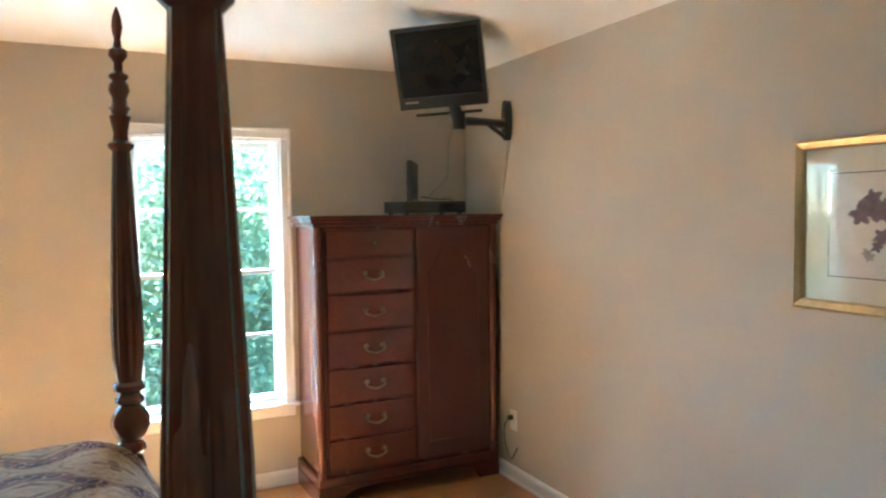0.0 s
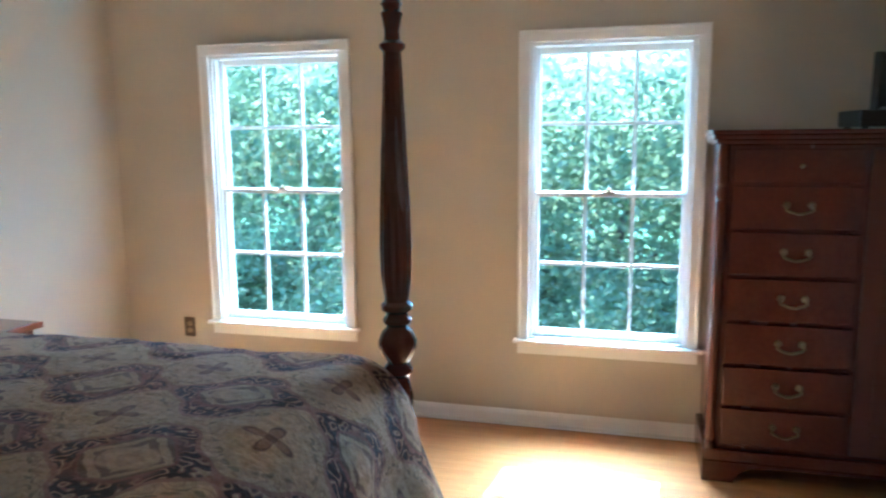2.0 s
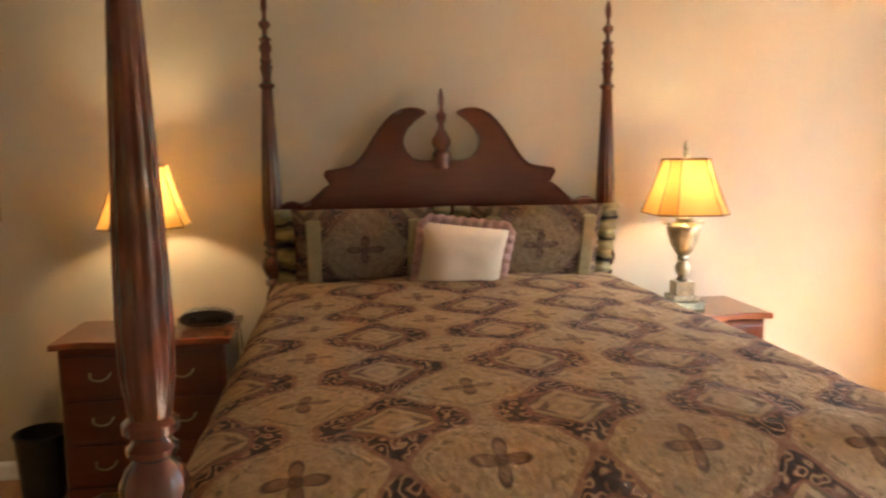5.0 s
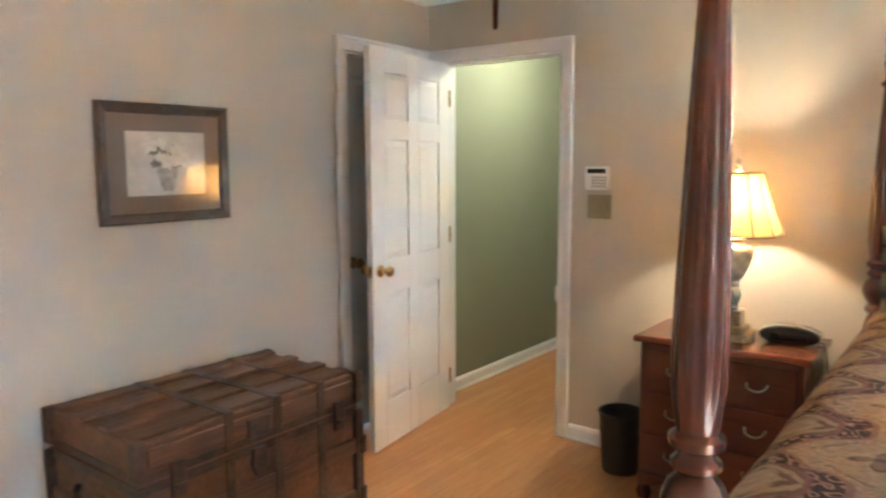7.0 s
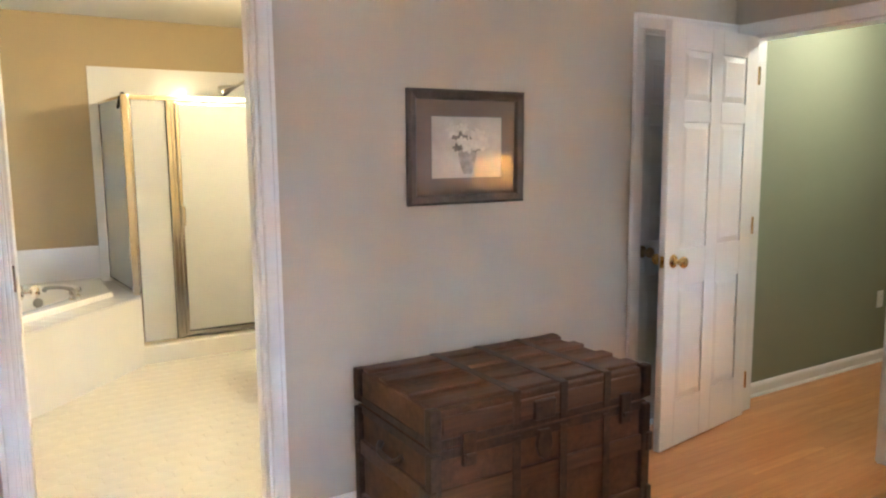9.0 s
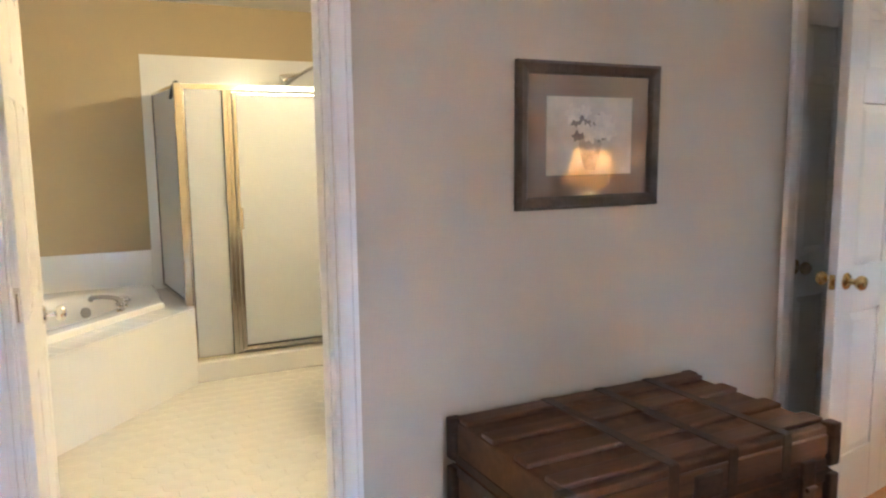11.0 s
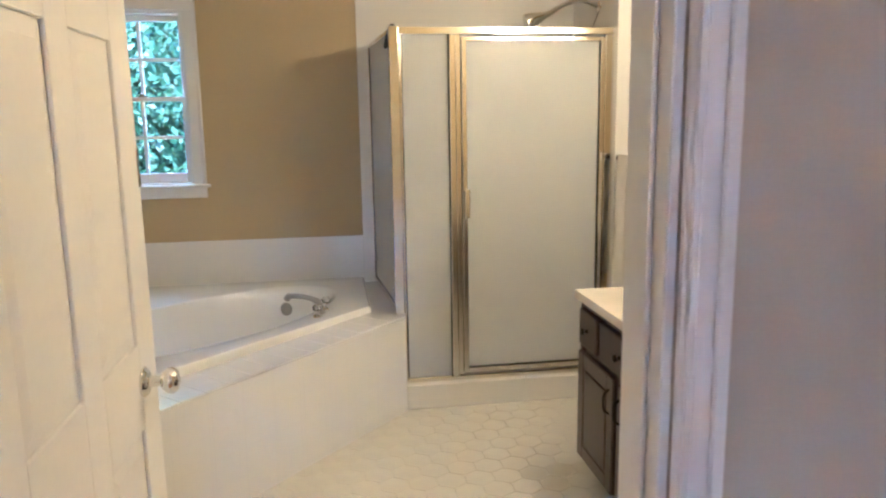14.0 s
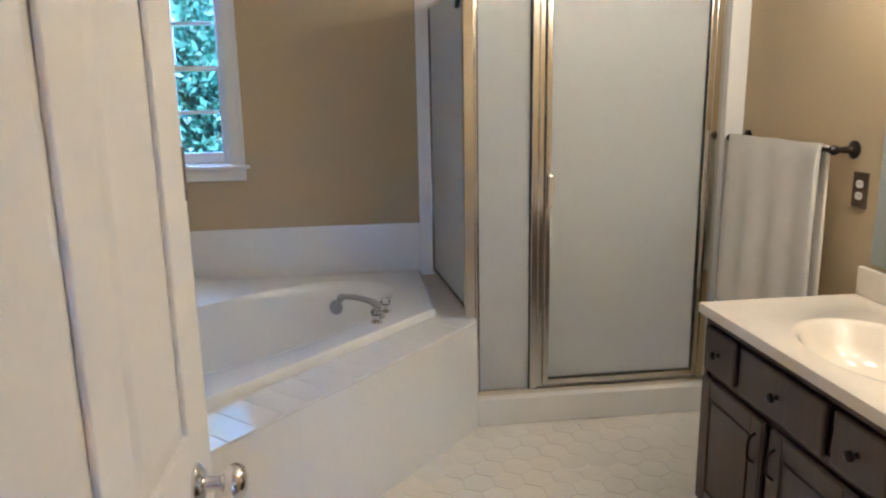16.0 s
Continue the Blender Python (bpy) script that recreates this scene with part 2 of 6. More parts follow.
def leaf_material(name, dark, light, glow=(0.42, 0.46, 0.24)):
    n = Nodes(name)
    geo = n.t.nodes.new("ShaderNodeNewGeometry")
    col = n.mix(geo.outputs["Random Per Island"], dark, light)
    n.set(Base_Color=col, Roughness=0.55)
    tr = n.t.nodes.new("ShaderNodeBsdfTranslucent")
    n.put(tr.inputs[0], n.mix(0.6, col, glow))
    mx = n.t.nodes.new("ShaderNodeMixShader")
    mx.inputs[0].default_value = 0.5
    n.t.links.new(n.p.outputs[0], mx.inputs[1])
    n.t.links.new(tr.outputs[0], mx.inputs[2])
    n.t.links.new(mx.outputs[0], n.t.nodes["Material Output"].inputs[0])
    return n.mat


LEAF = leaf_material("leaves", (0.085, 0.12, 0.07), (0.26, 0.28, 0.16))
# leaves of the south trees, darkened in colour to stand for shade
LEAF_SHADED = leaf_material("shaded_green_leaves", (0.022, 0.055, 0.036), (0.05, 0.11, 0.065), (0.06, 0.13, 0.07))


def duvet_cloth(name, px, py, ox, oy, dye=1.0):
    """Woven medallions: large ogees with a four-petalled flower, small stepped diamonds between, dark scrolled borders."""
    n = Nodes(name)
    uv = n.coords("UV")
    warp = n.t.nodes.new("ShaderNodeTexNoise")
    warp.inputs["Scale"].default_value = 9
    n.t.links.new(uv, warp.inputs["Vector"])
    sep = n.t.nodes.new("ShaderNodeSeparateXYZ")
    n.t.links.new(uv, sep.inputs[0])
    wob = n.m("MULTIPLY_ADD", warp.outputs[0], 0.05, -0.025)
    u = n.m("ADD", n.m("MULTIPLY", n.m("SUBTRACT", sep.outputs[0], ox), 1 / px), wob)
    v = n.m("ADD", n.m("MULTIPLY", n.m("SUBTRACT", sep.outputs[1], oy), 1 / py), wob)
    cu, cv = n.m("COSINE", n.m("MULTIPLY", u, 2 * math.pi)), n.m("COSINE", n.m("MULTIPLY", v, 2 * math.pi))
    c3 = n.m("MULTIPLY", n.m("ADD", n.m("COSINE", n.m("MULTIPLY", v, 6 * math.pi)), n.m("MULTIPLY", n.m("COSINE", n.m("MULTIPLY", u, 8 * math.pi)), 0.6)), 0.15)
    f = n.m("ADD", n.m("ADD", n.m("ADD", cu, cv), 0.38), c3)
    fine = n.noise(uv, 60, 3)
    scroll = n.noise(uv, 24, 1)
    swirl = n.m("SINE", n.m("MULTIPLY_ADD", scroll, 30.0, n.m("MULTIPLY", f, 7.0)))
    # centred cell coordinates of the large medallions
    lu = n.m("SUBTRACT", n.m("FRACT", n.m("ADD", u, 0.5)), 0.5)
    lv = n.m("SUBTRACT", n.m("FRACT", n.m("ADD", v, 0.5)), 0.5)
    r = n.m("SQRT", n.m("ADD", n.m("MULTIPLY", lu, lu), n.m("MULTIPLY", lv, lv)))
    th = n.m("ARCTAN2", lv, lu)
    petal = n.m("MULTIPLY_ADD", n.m("POWER", n.m("ABSOLUTE", n.m("COSINE", n.m("MULTIPLY", th, 2.0))), 2.0), 0.120, 0.050)
    inside = n.step(n.m("SUBTRACT", petal, r), 0.0, 0.02)
    petal2 = n.step(n.m("SUBTRACT", n.m("MULTIPLY", petal, 0.80), r), 0.0, 0.02)
    cream, tan, rose = (0.42, 0.27, 0.14), (0.235, 0.13, 0.068), (0.21, 0.082, 0.05)
    brown, navy, olive = (0.085, 0.036, 0.022), (0.012, 0.008, 0.008), (0.12, 0.088, 0.042)
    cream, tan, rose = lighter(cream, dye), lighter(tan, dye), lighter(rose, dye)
    heart = n.step(r, 0.040, 0.030)
    big = n.mix(n.step(fine, 0.42, 0.6), cream, lighter(cream, 0.8))
    big = n.mix(n.m("MULTIPLY", n.step(swirl, 0.55, 0.9), n.m("MULTIPLY", n.step(f, 1.15, 0.8), 0.55)), big, tan)
    big = n.mix(n.m("MULTIPLY", inside, 0.9), big, brown)
    big = n.mix(n.m("MULTIPLY", petal2, 0.8), big, lighter(tan, 1.1))
    big = n.mix(n.m("MULTIPLY", heart, 0.8), big, brown)
    lace = n.m("MULTIPLY", n.step(f, 1.05, 0.95), n.step(f, 0.80, 0.88))
    big = n.mix(n.m("MULTIPLY", lace, n.m("MULTIPLY", n.step(swirl, -0.1, 0.3), 0.7)), big, olive)
    ring = n.m("MULTIPLY", n.step(f, 0.47, 0.40), 0.75)
    big = n.mix(ring, big, rose)
    su = n.m("SUBTRACT", n.m("FRACT", u), 0.5)
    sv = n.m("SUBTRACT", n.m("FRACT", v), 0.5)
    dd = n.m("ADD", n.m("ABSOLUTE", su), n.m("ABSOLUTE", sv))
    steps = n.m("SINE", n.m("MULTIPLY_ADD", dd, 52.0, n.m("MULTIPLY", fine, 3.0)))
    small = n.mix(n.step(steps, -0.2, 0.3), lighter(tan, 0.62), lighter(cream, 0.85))
    small = n.mix(n.m("MULTIPLY", n.step(f, -1.2, -1.35), 0.7), small, cream)
    small = n.mix(n.step(n.m("MULTIPLY", swirl, n.step(f, -0.9, -0.5)), 0.45, 0.75), small, olive)
    small = n.mix(n.step(f, -0.66, -0.60), small, rose)
    col = n.mix(n.step(f, 0.1, 0.16), small, big)
    band = n.m("MULTIPLY", n.step(f, -0.56, -0.46), n.step(f, 0.27, 0.18))
    gaps = n.step(n.m("MULTIPLY", cu, cv), 0.25, -0.05)
    dark = n.m("MULTIPLY", band, n.m("MULTIPLY", gaps, n.step(swirl, -0.25, 0.05)))
    col = n.mix(n.m("MULTIPLY", band, 0.5), col, n.mix(n.step(scroll, 0.45, 0.55), rose, brown))
    col = n.mix(n.m("MULTIPLY", dark, 0.92), col, navy)
    col = n.mix(n.m("MULTIPLY", n.m("MULTIPLY", n.m("MULTIPLY", band, gaps), n.step(swirl, -0.75, -0.9)), 0.7), col, lighter(cream, 1.1))
    weave = n.noise(uv, 700, 2)
    faded = n.noise(uv, 34, 4, 0.7)
    col = n.mix(n.m("MULTIPLY", n.step(faded, 0.46, 0.70), 0.24), col, brown)
    col = n.mix(n.m("MULTIPLY", weave, 0.25), col, lighter(tan, 0.5))
    quilt = n.m("ADD", n.m("MULTIPLY", n.m("ABSOLUTE", n.m("SUBTRACT", f, 0.1)), 0.9), n.m("MULTIPLY", n.noise(uv, 34, 4), 3.0))
    n.bump(n.m("ADD", n.m("MULTIPLY", weave, 0.4), quilt), 0.75, 0.009)
    return n.set(Base_Color=col, Roughness=0.9)


DUVET = duvet_cloth("woven_medallion_cloth", 0.343, 0.36, 1.90, 2.566)
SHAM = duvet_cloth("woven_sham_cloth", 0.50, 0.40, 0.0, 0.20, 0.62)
SHAM_BAND = plain("olive_gold_band", (0.27, 0.20, 0.095), 0.85, spread=0.2, grain=200, blot=30, bump=0.3)


def striped_ruffle():
    """Gathered cloth in olive, cream and near-black stripes."""
    n = Nodes("striped_ruffle")
    v = n.coords()
    sep = n.t.nodes.new("ShaderNodeSeparateXYZ")
    n.t.links.new(v, sep.inputs[0])
    wave = n.m("SINE", n.m("MULTIPLY_ADD", sep.outputs[2], 62.0, n.m("MULTIPLY", n.noise(v, 9, 2), 5.0)))
    col = n.mix(n.step(wave, -0.3, 0.1), (0.26, 0.205, 0.10), (0.15, 0.12, 0.055))
    col = n.mix(n.step(wave, 0.72, 0.86), col, (0.02, 0.016, 0.014))
    n.bump(n.noise(v, 90, 2), 0.4, 0.003)
    return n.set(Base_Color=col, Roughness=0.9)


SHAM_STRIPE = striped_ruffle()


# ---- mesh helpers ----
def blank():
    return bmesh.new()


def merge(bm, other, m=None):
    if m is not None:
        bmesh.ops.transform(other, matrix=m, verts=other.verts)
    me = bpy.data.meshes.new("tmp")
    other.to_mesh(me)
    other.free()
    bm.from_mesh(me)
    bpy.data.meshes.remove(me)
    return bm


def box(bm, a, b, bevel=0.0, m=None, seg=1):
    o = blank()
    bmesh.ops.create_cube(o, size=1)
    for v in o.verts:
        v.co = Vector([(a[i] + b[i]) / 2 + v.co[i] * (b[i] - a[i]) for i in range(3)])
    if bevel:
        bmesh.ops.bevel(o, geom=o.edges[:], offset=bevel, segments=seg, affect="EDGES", profile=0.6)
    return merge(bm, o, m)


def lathe(bm, prof, seg=24, m=None, flutes=0, flute=(0, 0, 0), cap=True):
    """Turns (radius, height) pairs about z. flute: from height, to height, depth."""
    o = blank()
    rings = []
    for r, z in prof:
        ring = []
        for i in range(seg):
            a = 2 * math.pi * i / seg
            q = r
            if flutes and flute[0] < z < flute[1]:
                q = r * (1 - flute[2] * (0.5 - 0.5 * math.cos(flutes * a)))
            ring.append(o.verts.new((q * math.cos(a), q * math.sin(a), z)))
        rings.append(ring)
    for lo, hi in zip(rings, rings[1:]):
        for i in range(seg):
            o.faces.new((lo[i], lo[(i + 1) % seg], hi[(i + 1) % seg], hi[i]))
    if cap:
        o.faces.new(rings[0][::-1])
        o.faces.new(rings[-1])
    return merge(bm, o, m)


def prism(bm, pts, d0, d1, axis="x", bevel=0.0, m=None):
    """A flat outline pushed through a depth. axis x: pts are (y, z); y: (x, z); z: (x, y)."""
    o = blank()

    def at(p, d):
        return {"x": (d, p[0], p[1]), "y": (p[0], d, p[1]), "z": (p[0], p[1], d)}[axis]

    lo = [o.verts.new(at(p, d0)) for p in pts]
    hi = [o.verts.new(at(p, d1)) for p in pts]
    k = len(pts)
    f0, f1 = o.faces.new(lo), o.faces.new(hi[::-1])
    for i in range(k):
        o.faces.new((lo[i], hi[i], hi[(i + 1) % k], lo[(i + 1) % k]))
    bmesh.ops.recalc_face_normals(o, faces=o.faces[:])
    if bevel:
        es = list({e for f in (f0, f1) for e in f.edges})
        bmesh.ops.bevel(o, geom=es, offset=bevel, segments=2, affect="EDGES", profile=0.6)
    return merge(bm, o, m)


def tube(bm, pts, r, seg=10, m=None):
    """A round rod along a line of points; r may be one radius or one for each point."""
    o = blank()
    pts = [Vector(p) for p in pts]
    rs = r if isinstance(r, (list, tuple)) else [r] * len(pts)
    rings, side = [], None
    for i, p in enumerate(pts):
        d = (pts[min(i + 1, len(pts) - 1)] - pts[max(i - 1, 0)]).normalized()
        if side is None:
            side = d.orthogonal().normalized()
        side = (side - d * side.dot(d)).normalized()
        up = d.cross(side)
        rings.append([o.verts.new(p + rs[i] * (math.cos(2 * math.pi * k / seg) * side + math.sin(2 * math.pi * k / seg) * up)) for k in range(seg)])
    for lo, hi in zip(rings, rings[1:]):
        for k in range(seg):
            o.faces.new((lo[k], lo[(k + 1) % seg], hi[(k + 1) % seg], hi[k]))
    o.faces.new(rings[0][::-1])
    o.faces.new(rings[-1])
    return merge(bm, o, m)


def curve_pts(pts, n=24):
    """A smooth line through the points."""
    pts = [Vector(p) for p in pts]
    q = [pts[0] * 2 - pts[1], *pts, pts[-1] * 2 - pts[-2]]
    out = []
    for i in range(1, len(q) - 2):
        for k in range(n):
            t = k / n
            out.append(0.5 * (2 * q[i] + (q[i + 1] - q[i - 1]) * t + (2 * q[i - 1] - 5 * q[i] + 4 * q[i + 1] - q[i + 2]) * t * t
                              + (3 * q[i] - q[i - 1] - 3 * q[i + 1] + q[i + 2]) * t ** 3))
    return out + [pts[-1]]


def part(name, bm, material, parent=None, label="", smooth=False):
    me = bpy.data.meshes.new(name)
    if not smooth:
        bmesh.ops.recalc_face_normals(bm, faces=bm.faces[:])
    else:
        bmesh.ops.recalc_face_normals(bm, faces=bm.faces[:])
        for f in bm.faces:
            f.smooth = True
    bm.to_mesh(me)
    bm.free()
    if smooth:
        me.set_sharp_from_angle(angle=radians(42))
    me.materials.append(material)
    ob = new(name, me)
    if parent is not None:
        ob.parent = parent
    if label:
        ob["label"] = label
    return ob


def thing(name, label, category, m=None, group="", kind=""):
    ob = new(name)
    ob.empty_display_size = 0.1
    if m is not None:
        ob.matrix_world = m
    return tagged(ob, label, category, group, kind)


def setting(name, bm, material, label="", category=""):
    return tagged(part(name, bm, material), label, category, "", "structure")


def wall_bm(along, at0, at1, u0, u1, z0, z1, holes=()):
    """A wall of real thickness with openings (u0, u1, z0, z1) through it."""
    bm = blank()
    cuts = sorted({u0, u1, *[h[0] for h in holes], *[h[1] for h in holes]})
    for a, b in zip(cuts, cuts[1:]):
        spans = [(z0, z1)]
        for h in holes:
            if h[0] <= a and b <= h[1]:
                spans = [p for s in spans for p in ((s[0], min(s[1], h[2])), (max(s[0], h[3]), s[1])) if p[1] - p[0] > 1e-4]
        for c, d in spans:
            if along == "x":
                box(bm, (a, at0, c), (b, at1, d))
            else:
                box(bm, (at0, a, c), (at1, b, d))
    return bm

# ---- the shell: bedroom, bathroom, hall ----
EX, NY, TOP = 4.35, 5.715, 2.365
W1, W2 = 1.022, 2.791          # window centres on the north wall
WIN = dict(half=0.385, z0=0.475, z1=1.95)
BW = (3.760, 4.270, 1.10, 2.05)  # bathroom window opening
holes_n = [(c - WIN["half"], c + WIN["half"], WIN["z0"], WIN["z1"]) for c in (W1, W2)]
setting("wall_north", wall_bm("x", NY, NY + 0.14, -0.12, EX + 0.12, -0.3, 2.9, holes_n), WALL_PAINT, "tan painted wall with two sash windows", "wall")
setting("wall_east", wall_bm("y", EX, EX + 0.12, -0.12, NY, -0.3, 2.9), WALL_PAINT, "tan painted wall beside the tall chest", "wall")
setting("wall_west", wall_bm("y", -0.12, 0.0, 0.0, NY, -0.1, 2.9, [(0.10, 0.885, -0.1, 2.045)]), WALL_PAINT, "tan painted wall behind the headboard", "wall")
setting("wall_south", wall_bm("x", -0.116, 0.0, 0.0, EX, -0.1, 2.9, [(0.055, 0.685, 0.0, 2.045), (2.610, 3.434, -0.1, 2.045)]), WALL_PAINT, "tan painted wall with bathroom doorway", "wall")
bm = wall_bm("x", -0.12, -0.1165, 1.40, 4.52, 0, 2.5, [(2.610, 3.434, 0, 2.045)])
setting("bathroom_wall_north", bm, BATH_PAINT, "gold painted bathroom wall round the doorway", "wall")
setting("bathroom_wall_south", wall_bm("x", -3.72, -3.585, 1.39, 4.52, -0.3, 2.5, [BW]), BATH_PAINT, "gold painted bathroom wall with a small window", "wall")
setting("bathroom_wall_west", wall_bm("y", 1.39, 1.51, -3.585, -0.12, 0, 2.5), BATH_PAINT, "gold painted bathroom wall beside the vanity", "wall")
setting("bathroom_wall_east", wall_bm("y", 4.40, 4.52, -3.585, -0.12, 0, 2.5), BATH_PAINT, "gold painted bathroom wall behind the door", "wall")
bm = blank()
box(bm, (1.39, -3.72, 2.5), (4.52, -0.12, 2.58))
setting("bathroom_ceiling", bm, CEIL_PAINT, "white painted flat bathroom ceiling", "ceiling")
# hip ceiling: four slopes up to a flat middle
d, rise = 1.2, 0.38
lo = [(-0.02, -0.02), (EX + 0.02, -0.02), (EX + 0.02, NY + 0.02), (-0.02, NY + 0.02)]
hi = [(d, d), (EX - d, d), (EX - d, NY - d), (d, NY - d)]
bm = blank()
vl, vh = [bm.verts.new((*p, TOP)) for p in lo], [bm.verts.new((*p, TOP + rise)) for p in hi]
for i in range(4):
    bm.faces.new((vl[i], vl[(i + 1) % 4], vh[(i + 1) % 4], vh[i]))
bm.faces.new(vh)
geo = bmesh.ops.extrude_face_region(bm, geom=bm.faces[:])
for v in geo["geom"]:
    if isinstance(v, bmesh.types.BMVert):
        v.co.z += 0.12
setting("ceiling", bm, CEIL_PAINT, "white hipped bedroom ceiling with sloping sides", "ceiling")
setting("hall_wall_south", wall_bm("x", -0.14, -0.02, -3.2, -0.12, -0.1, 2.5), HALL_PAINT, "sage green hall wall", "wall")
setting("hall_wall_north", wall_bm("x", 1.25, 1.37, -3.2, -0.12, -0.1, 2.5), HALL_PAINT, "sage green hall wall", "wall")
setting("hall_wall_west", wall_bm("y", -3.32, -3.2, -0.14, 1.37, -0.1, 2.5), HALL_PAINT, "sage green hall wall", "wall")
bm = blank()
box(bm, (-3.32, -0.14, 2.42), (-0.12, 1.37, 2.5))
setting("hall_ceiling", bm, CEIL_PAINT, "white hall ceiling", "ceiling")
bm = blank()
box(bm, (-3.32, -0.14, -0.06), (EX, NY, -0.006))
subfloor = setting("floor", bm, plain("subfloor", (0.24, 0.11, 0.04), 0.8), "honey oak strip floor in bedroom and hall", "floor")
bm = blank()
box(bm, (1.39, -3.72, -0.06), (4.52, -0.14, -0.0020))
bath_floor = setting("bathroom_floor", bm, GROUT, "white hexagon tile bathroom floor", "floor")


def baseboard_run(name, axis, face, out, u0, u1):
    bm = blank()
    for pr in ([(0, 0), (0.013, 0), (0.013, 0.060), (0.009, 0.071), (0.004, 0.079), (0, 0.081)], [(0.0142, 0), (0.026, 0), (0.025, 0.008), (0.0142, 0.017)]):
        pts = [(face + out * p[0], p[1]) for p in pr]
        o = blank()
        prism(o, pts, u0, u1, "y")
        merge(bm, o, None if axis == "y" else Matrix(((0, 1, 0, 0), (1, 0, 0, 0), (0, 0, 1, 0), (0, 0, 0, 1))))
    return setting(name, bm, TRIM_PAINT, "white painted moulded baseboard", "baseboard")


baseboard_run("baseboard_north", "x", NY, -1, 0.0, EX)
baseboard_run("baseboard_east", "y", EX, -1, 0.0, NY - 0.027)
baseboard_run("baseboard_west", "y", 0.0, 1, 0.957, NY - 0.027)
baseboard_run("baseboard_south", "x", 0.0, 1, 0.766, 2.553)
baseboard_run("baseboard_south_east", "x", 0.0, 1, 3.494, EX - 0.027)
baseboard_run("baseboard_hall", "x", -0.02, 1, -3.2, -0.2)


# ---- windows ----
def sash_window(name, width, height, cols, rows, m, label, casing=0.057, bottom_rail=0.038):
    """A double-hung window; local x along the wall, z up from the opening's bottom, y into the room; wall 0.14 deep."""
    w = tagged(thing(name, label, "window", m), kind="structure")
    h2, k = width / 2, casing
    bm = blank()
    for s in (-1, 1):
        a, b = sorted((s * h2, s * (h2 + k)))
        box(bm, (a, 0.0005, -0.0035), (b, 0.020, height - 0.0005), 0.003)
        a, b = sorted((s * (h2 + k - 0.016), s * (h2 + k)))
        box(bm, (a, 0.0205, -0.0035), (b, 0.028, height + k), 0.003)
    box(bm, (-h2 - k, 0.0005, height), (h2 + k, 0.020, height + k), 0.003)
    box(bm, (-h2 - k + 0.0165, 0.0205, height + k - 0.016), (h2 + k - 0.0165, 0.028, height + k), 0.003)
    part("window_frame", bm, TRIM_PAINT, w)
    bm = blank()
    for s in (-1, 1):
        a, b = sorted((s * h2, s * (h2 - 0.012)))
        box(bm, (a, -0.138, 0), (b, 0.0, height))
    box(bm, (-h2 + 0.012, -0.138, height - 0.016), (h2 - 0.012, 0, height))
    for s in (-1, 1):
        a, b = sorted((s * (h2 - 0.0125), s * (h2 - 0.024)))
        box(bm, (a, -0.03, 0.03), (b, -0.015, height - 0.0165), 0.002)
    part("jamb", bm, TRIM_PAINT, w)
    bm = blank()
    box(bm, (-h2 - k - 0.02, 0.0008, -0.022), (h2 + k + 0.02, 0.050, -0.004), 0.004)
    box(bm, (-h2 + 0.0005, -0.138, -0.022), (h2 - 0.0005, 0.0007, 0.004), 0.001)
    part("window_sill", bm, TRIM_PAINT, w)
    bm = blank()
    box(bm, (-h2 - k, 0.0005, -0.082), (h2 + k, 0.018, -0.0225), 0.003)
    part("apron", bm, TRIM_PAINT, w)
    mid, st = height * 0.50, 0.028
    iw = h2 - 0.0125
    for nm, z0, z1, y0, bot, top in (("lower_sash", 0.0045, mid + 0.012, -0.068, bottom_rail, 0.024), ("upper_sash", mid - 0.012, height - 0.017, -0.105, 0.024, 0.033)):
        bm = blank()
        box(bm, (-iw, y0, z0), (-iw + st, y0 + 0.034, z1), 0.003)
        box(bm, (iw - st, y0, z0), (iw, y0 + 0.034, z1), 0.003)
        box(bm, (-iw + st, y0, z0), (iw - st, y0 + 0.034, z0 + bot), 0.003)
        box(bm, (-iw + st, y0, z1 - top), (iw - st, y0 + 0.034, z1), 0.003)
        sash = part(nm, bm, TRIM_PAINT, w)
        gx0, gx1, gz0, gz1 = -iw + st, iw - st, z0 + bot, z1 - top
        for i in range(1, cols):
            bm = blank()
            x = gx0 + (gx1 - gx0) * i / cols
            box(bm, (x - 0.009, y0 + 0.004, gz0), (x + 0.009, y0 + 0.030, gz1), 0.003)
            part("muntin", bm, TRIM_PAINT, sash)
        for j in range(1, rows):
            for i in range(cols):
                bm = blank()
                z = gz0 + (gz1 - gz0) * j / rows
                xa, xb = gx0 + (gx1 - gx0) * i / cols + 0.0092, gx0 + (gx1 - gx0) * (i + 1) / cols - 0.0092
                box(bm, (xa, y0 + 0.004, z - 0.009), (xb, y0 + 0.030, z + 0.009), 0.003)
                part("muntin", bm, TRIM_PAINT, sash)
        for i in range(cols):
            for j in range(rows):
                bm = blank()
                box(bm, (gx0 + (gx1 - gx0) * i / cols, y0 + 0.015, gz0 + (gz1 - gz0) * j / rows),
                    (gx0 + (gx1 - gx0) * (i + 1) / cols, y0 + 0.018, gz0 + (gz1 - gz0) * (j + 1) / rows))
                part("pane", bm, PANE, sash).visible_shadow = False
    bm = blank()
    box(bm, (-0.03, -0.064, mid + 0.0122), (0.03, -0.036, mid + 0.020), 0.003)
    lathe(bm, [(0.012, 0), (0.012, 0.008), (0.006, 0.012)], 12, pose(0, -0.05, mid + 0.020))
    part("sash_lock", bm, ANTIQUE, w)
    return w


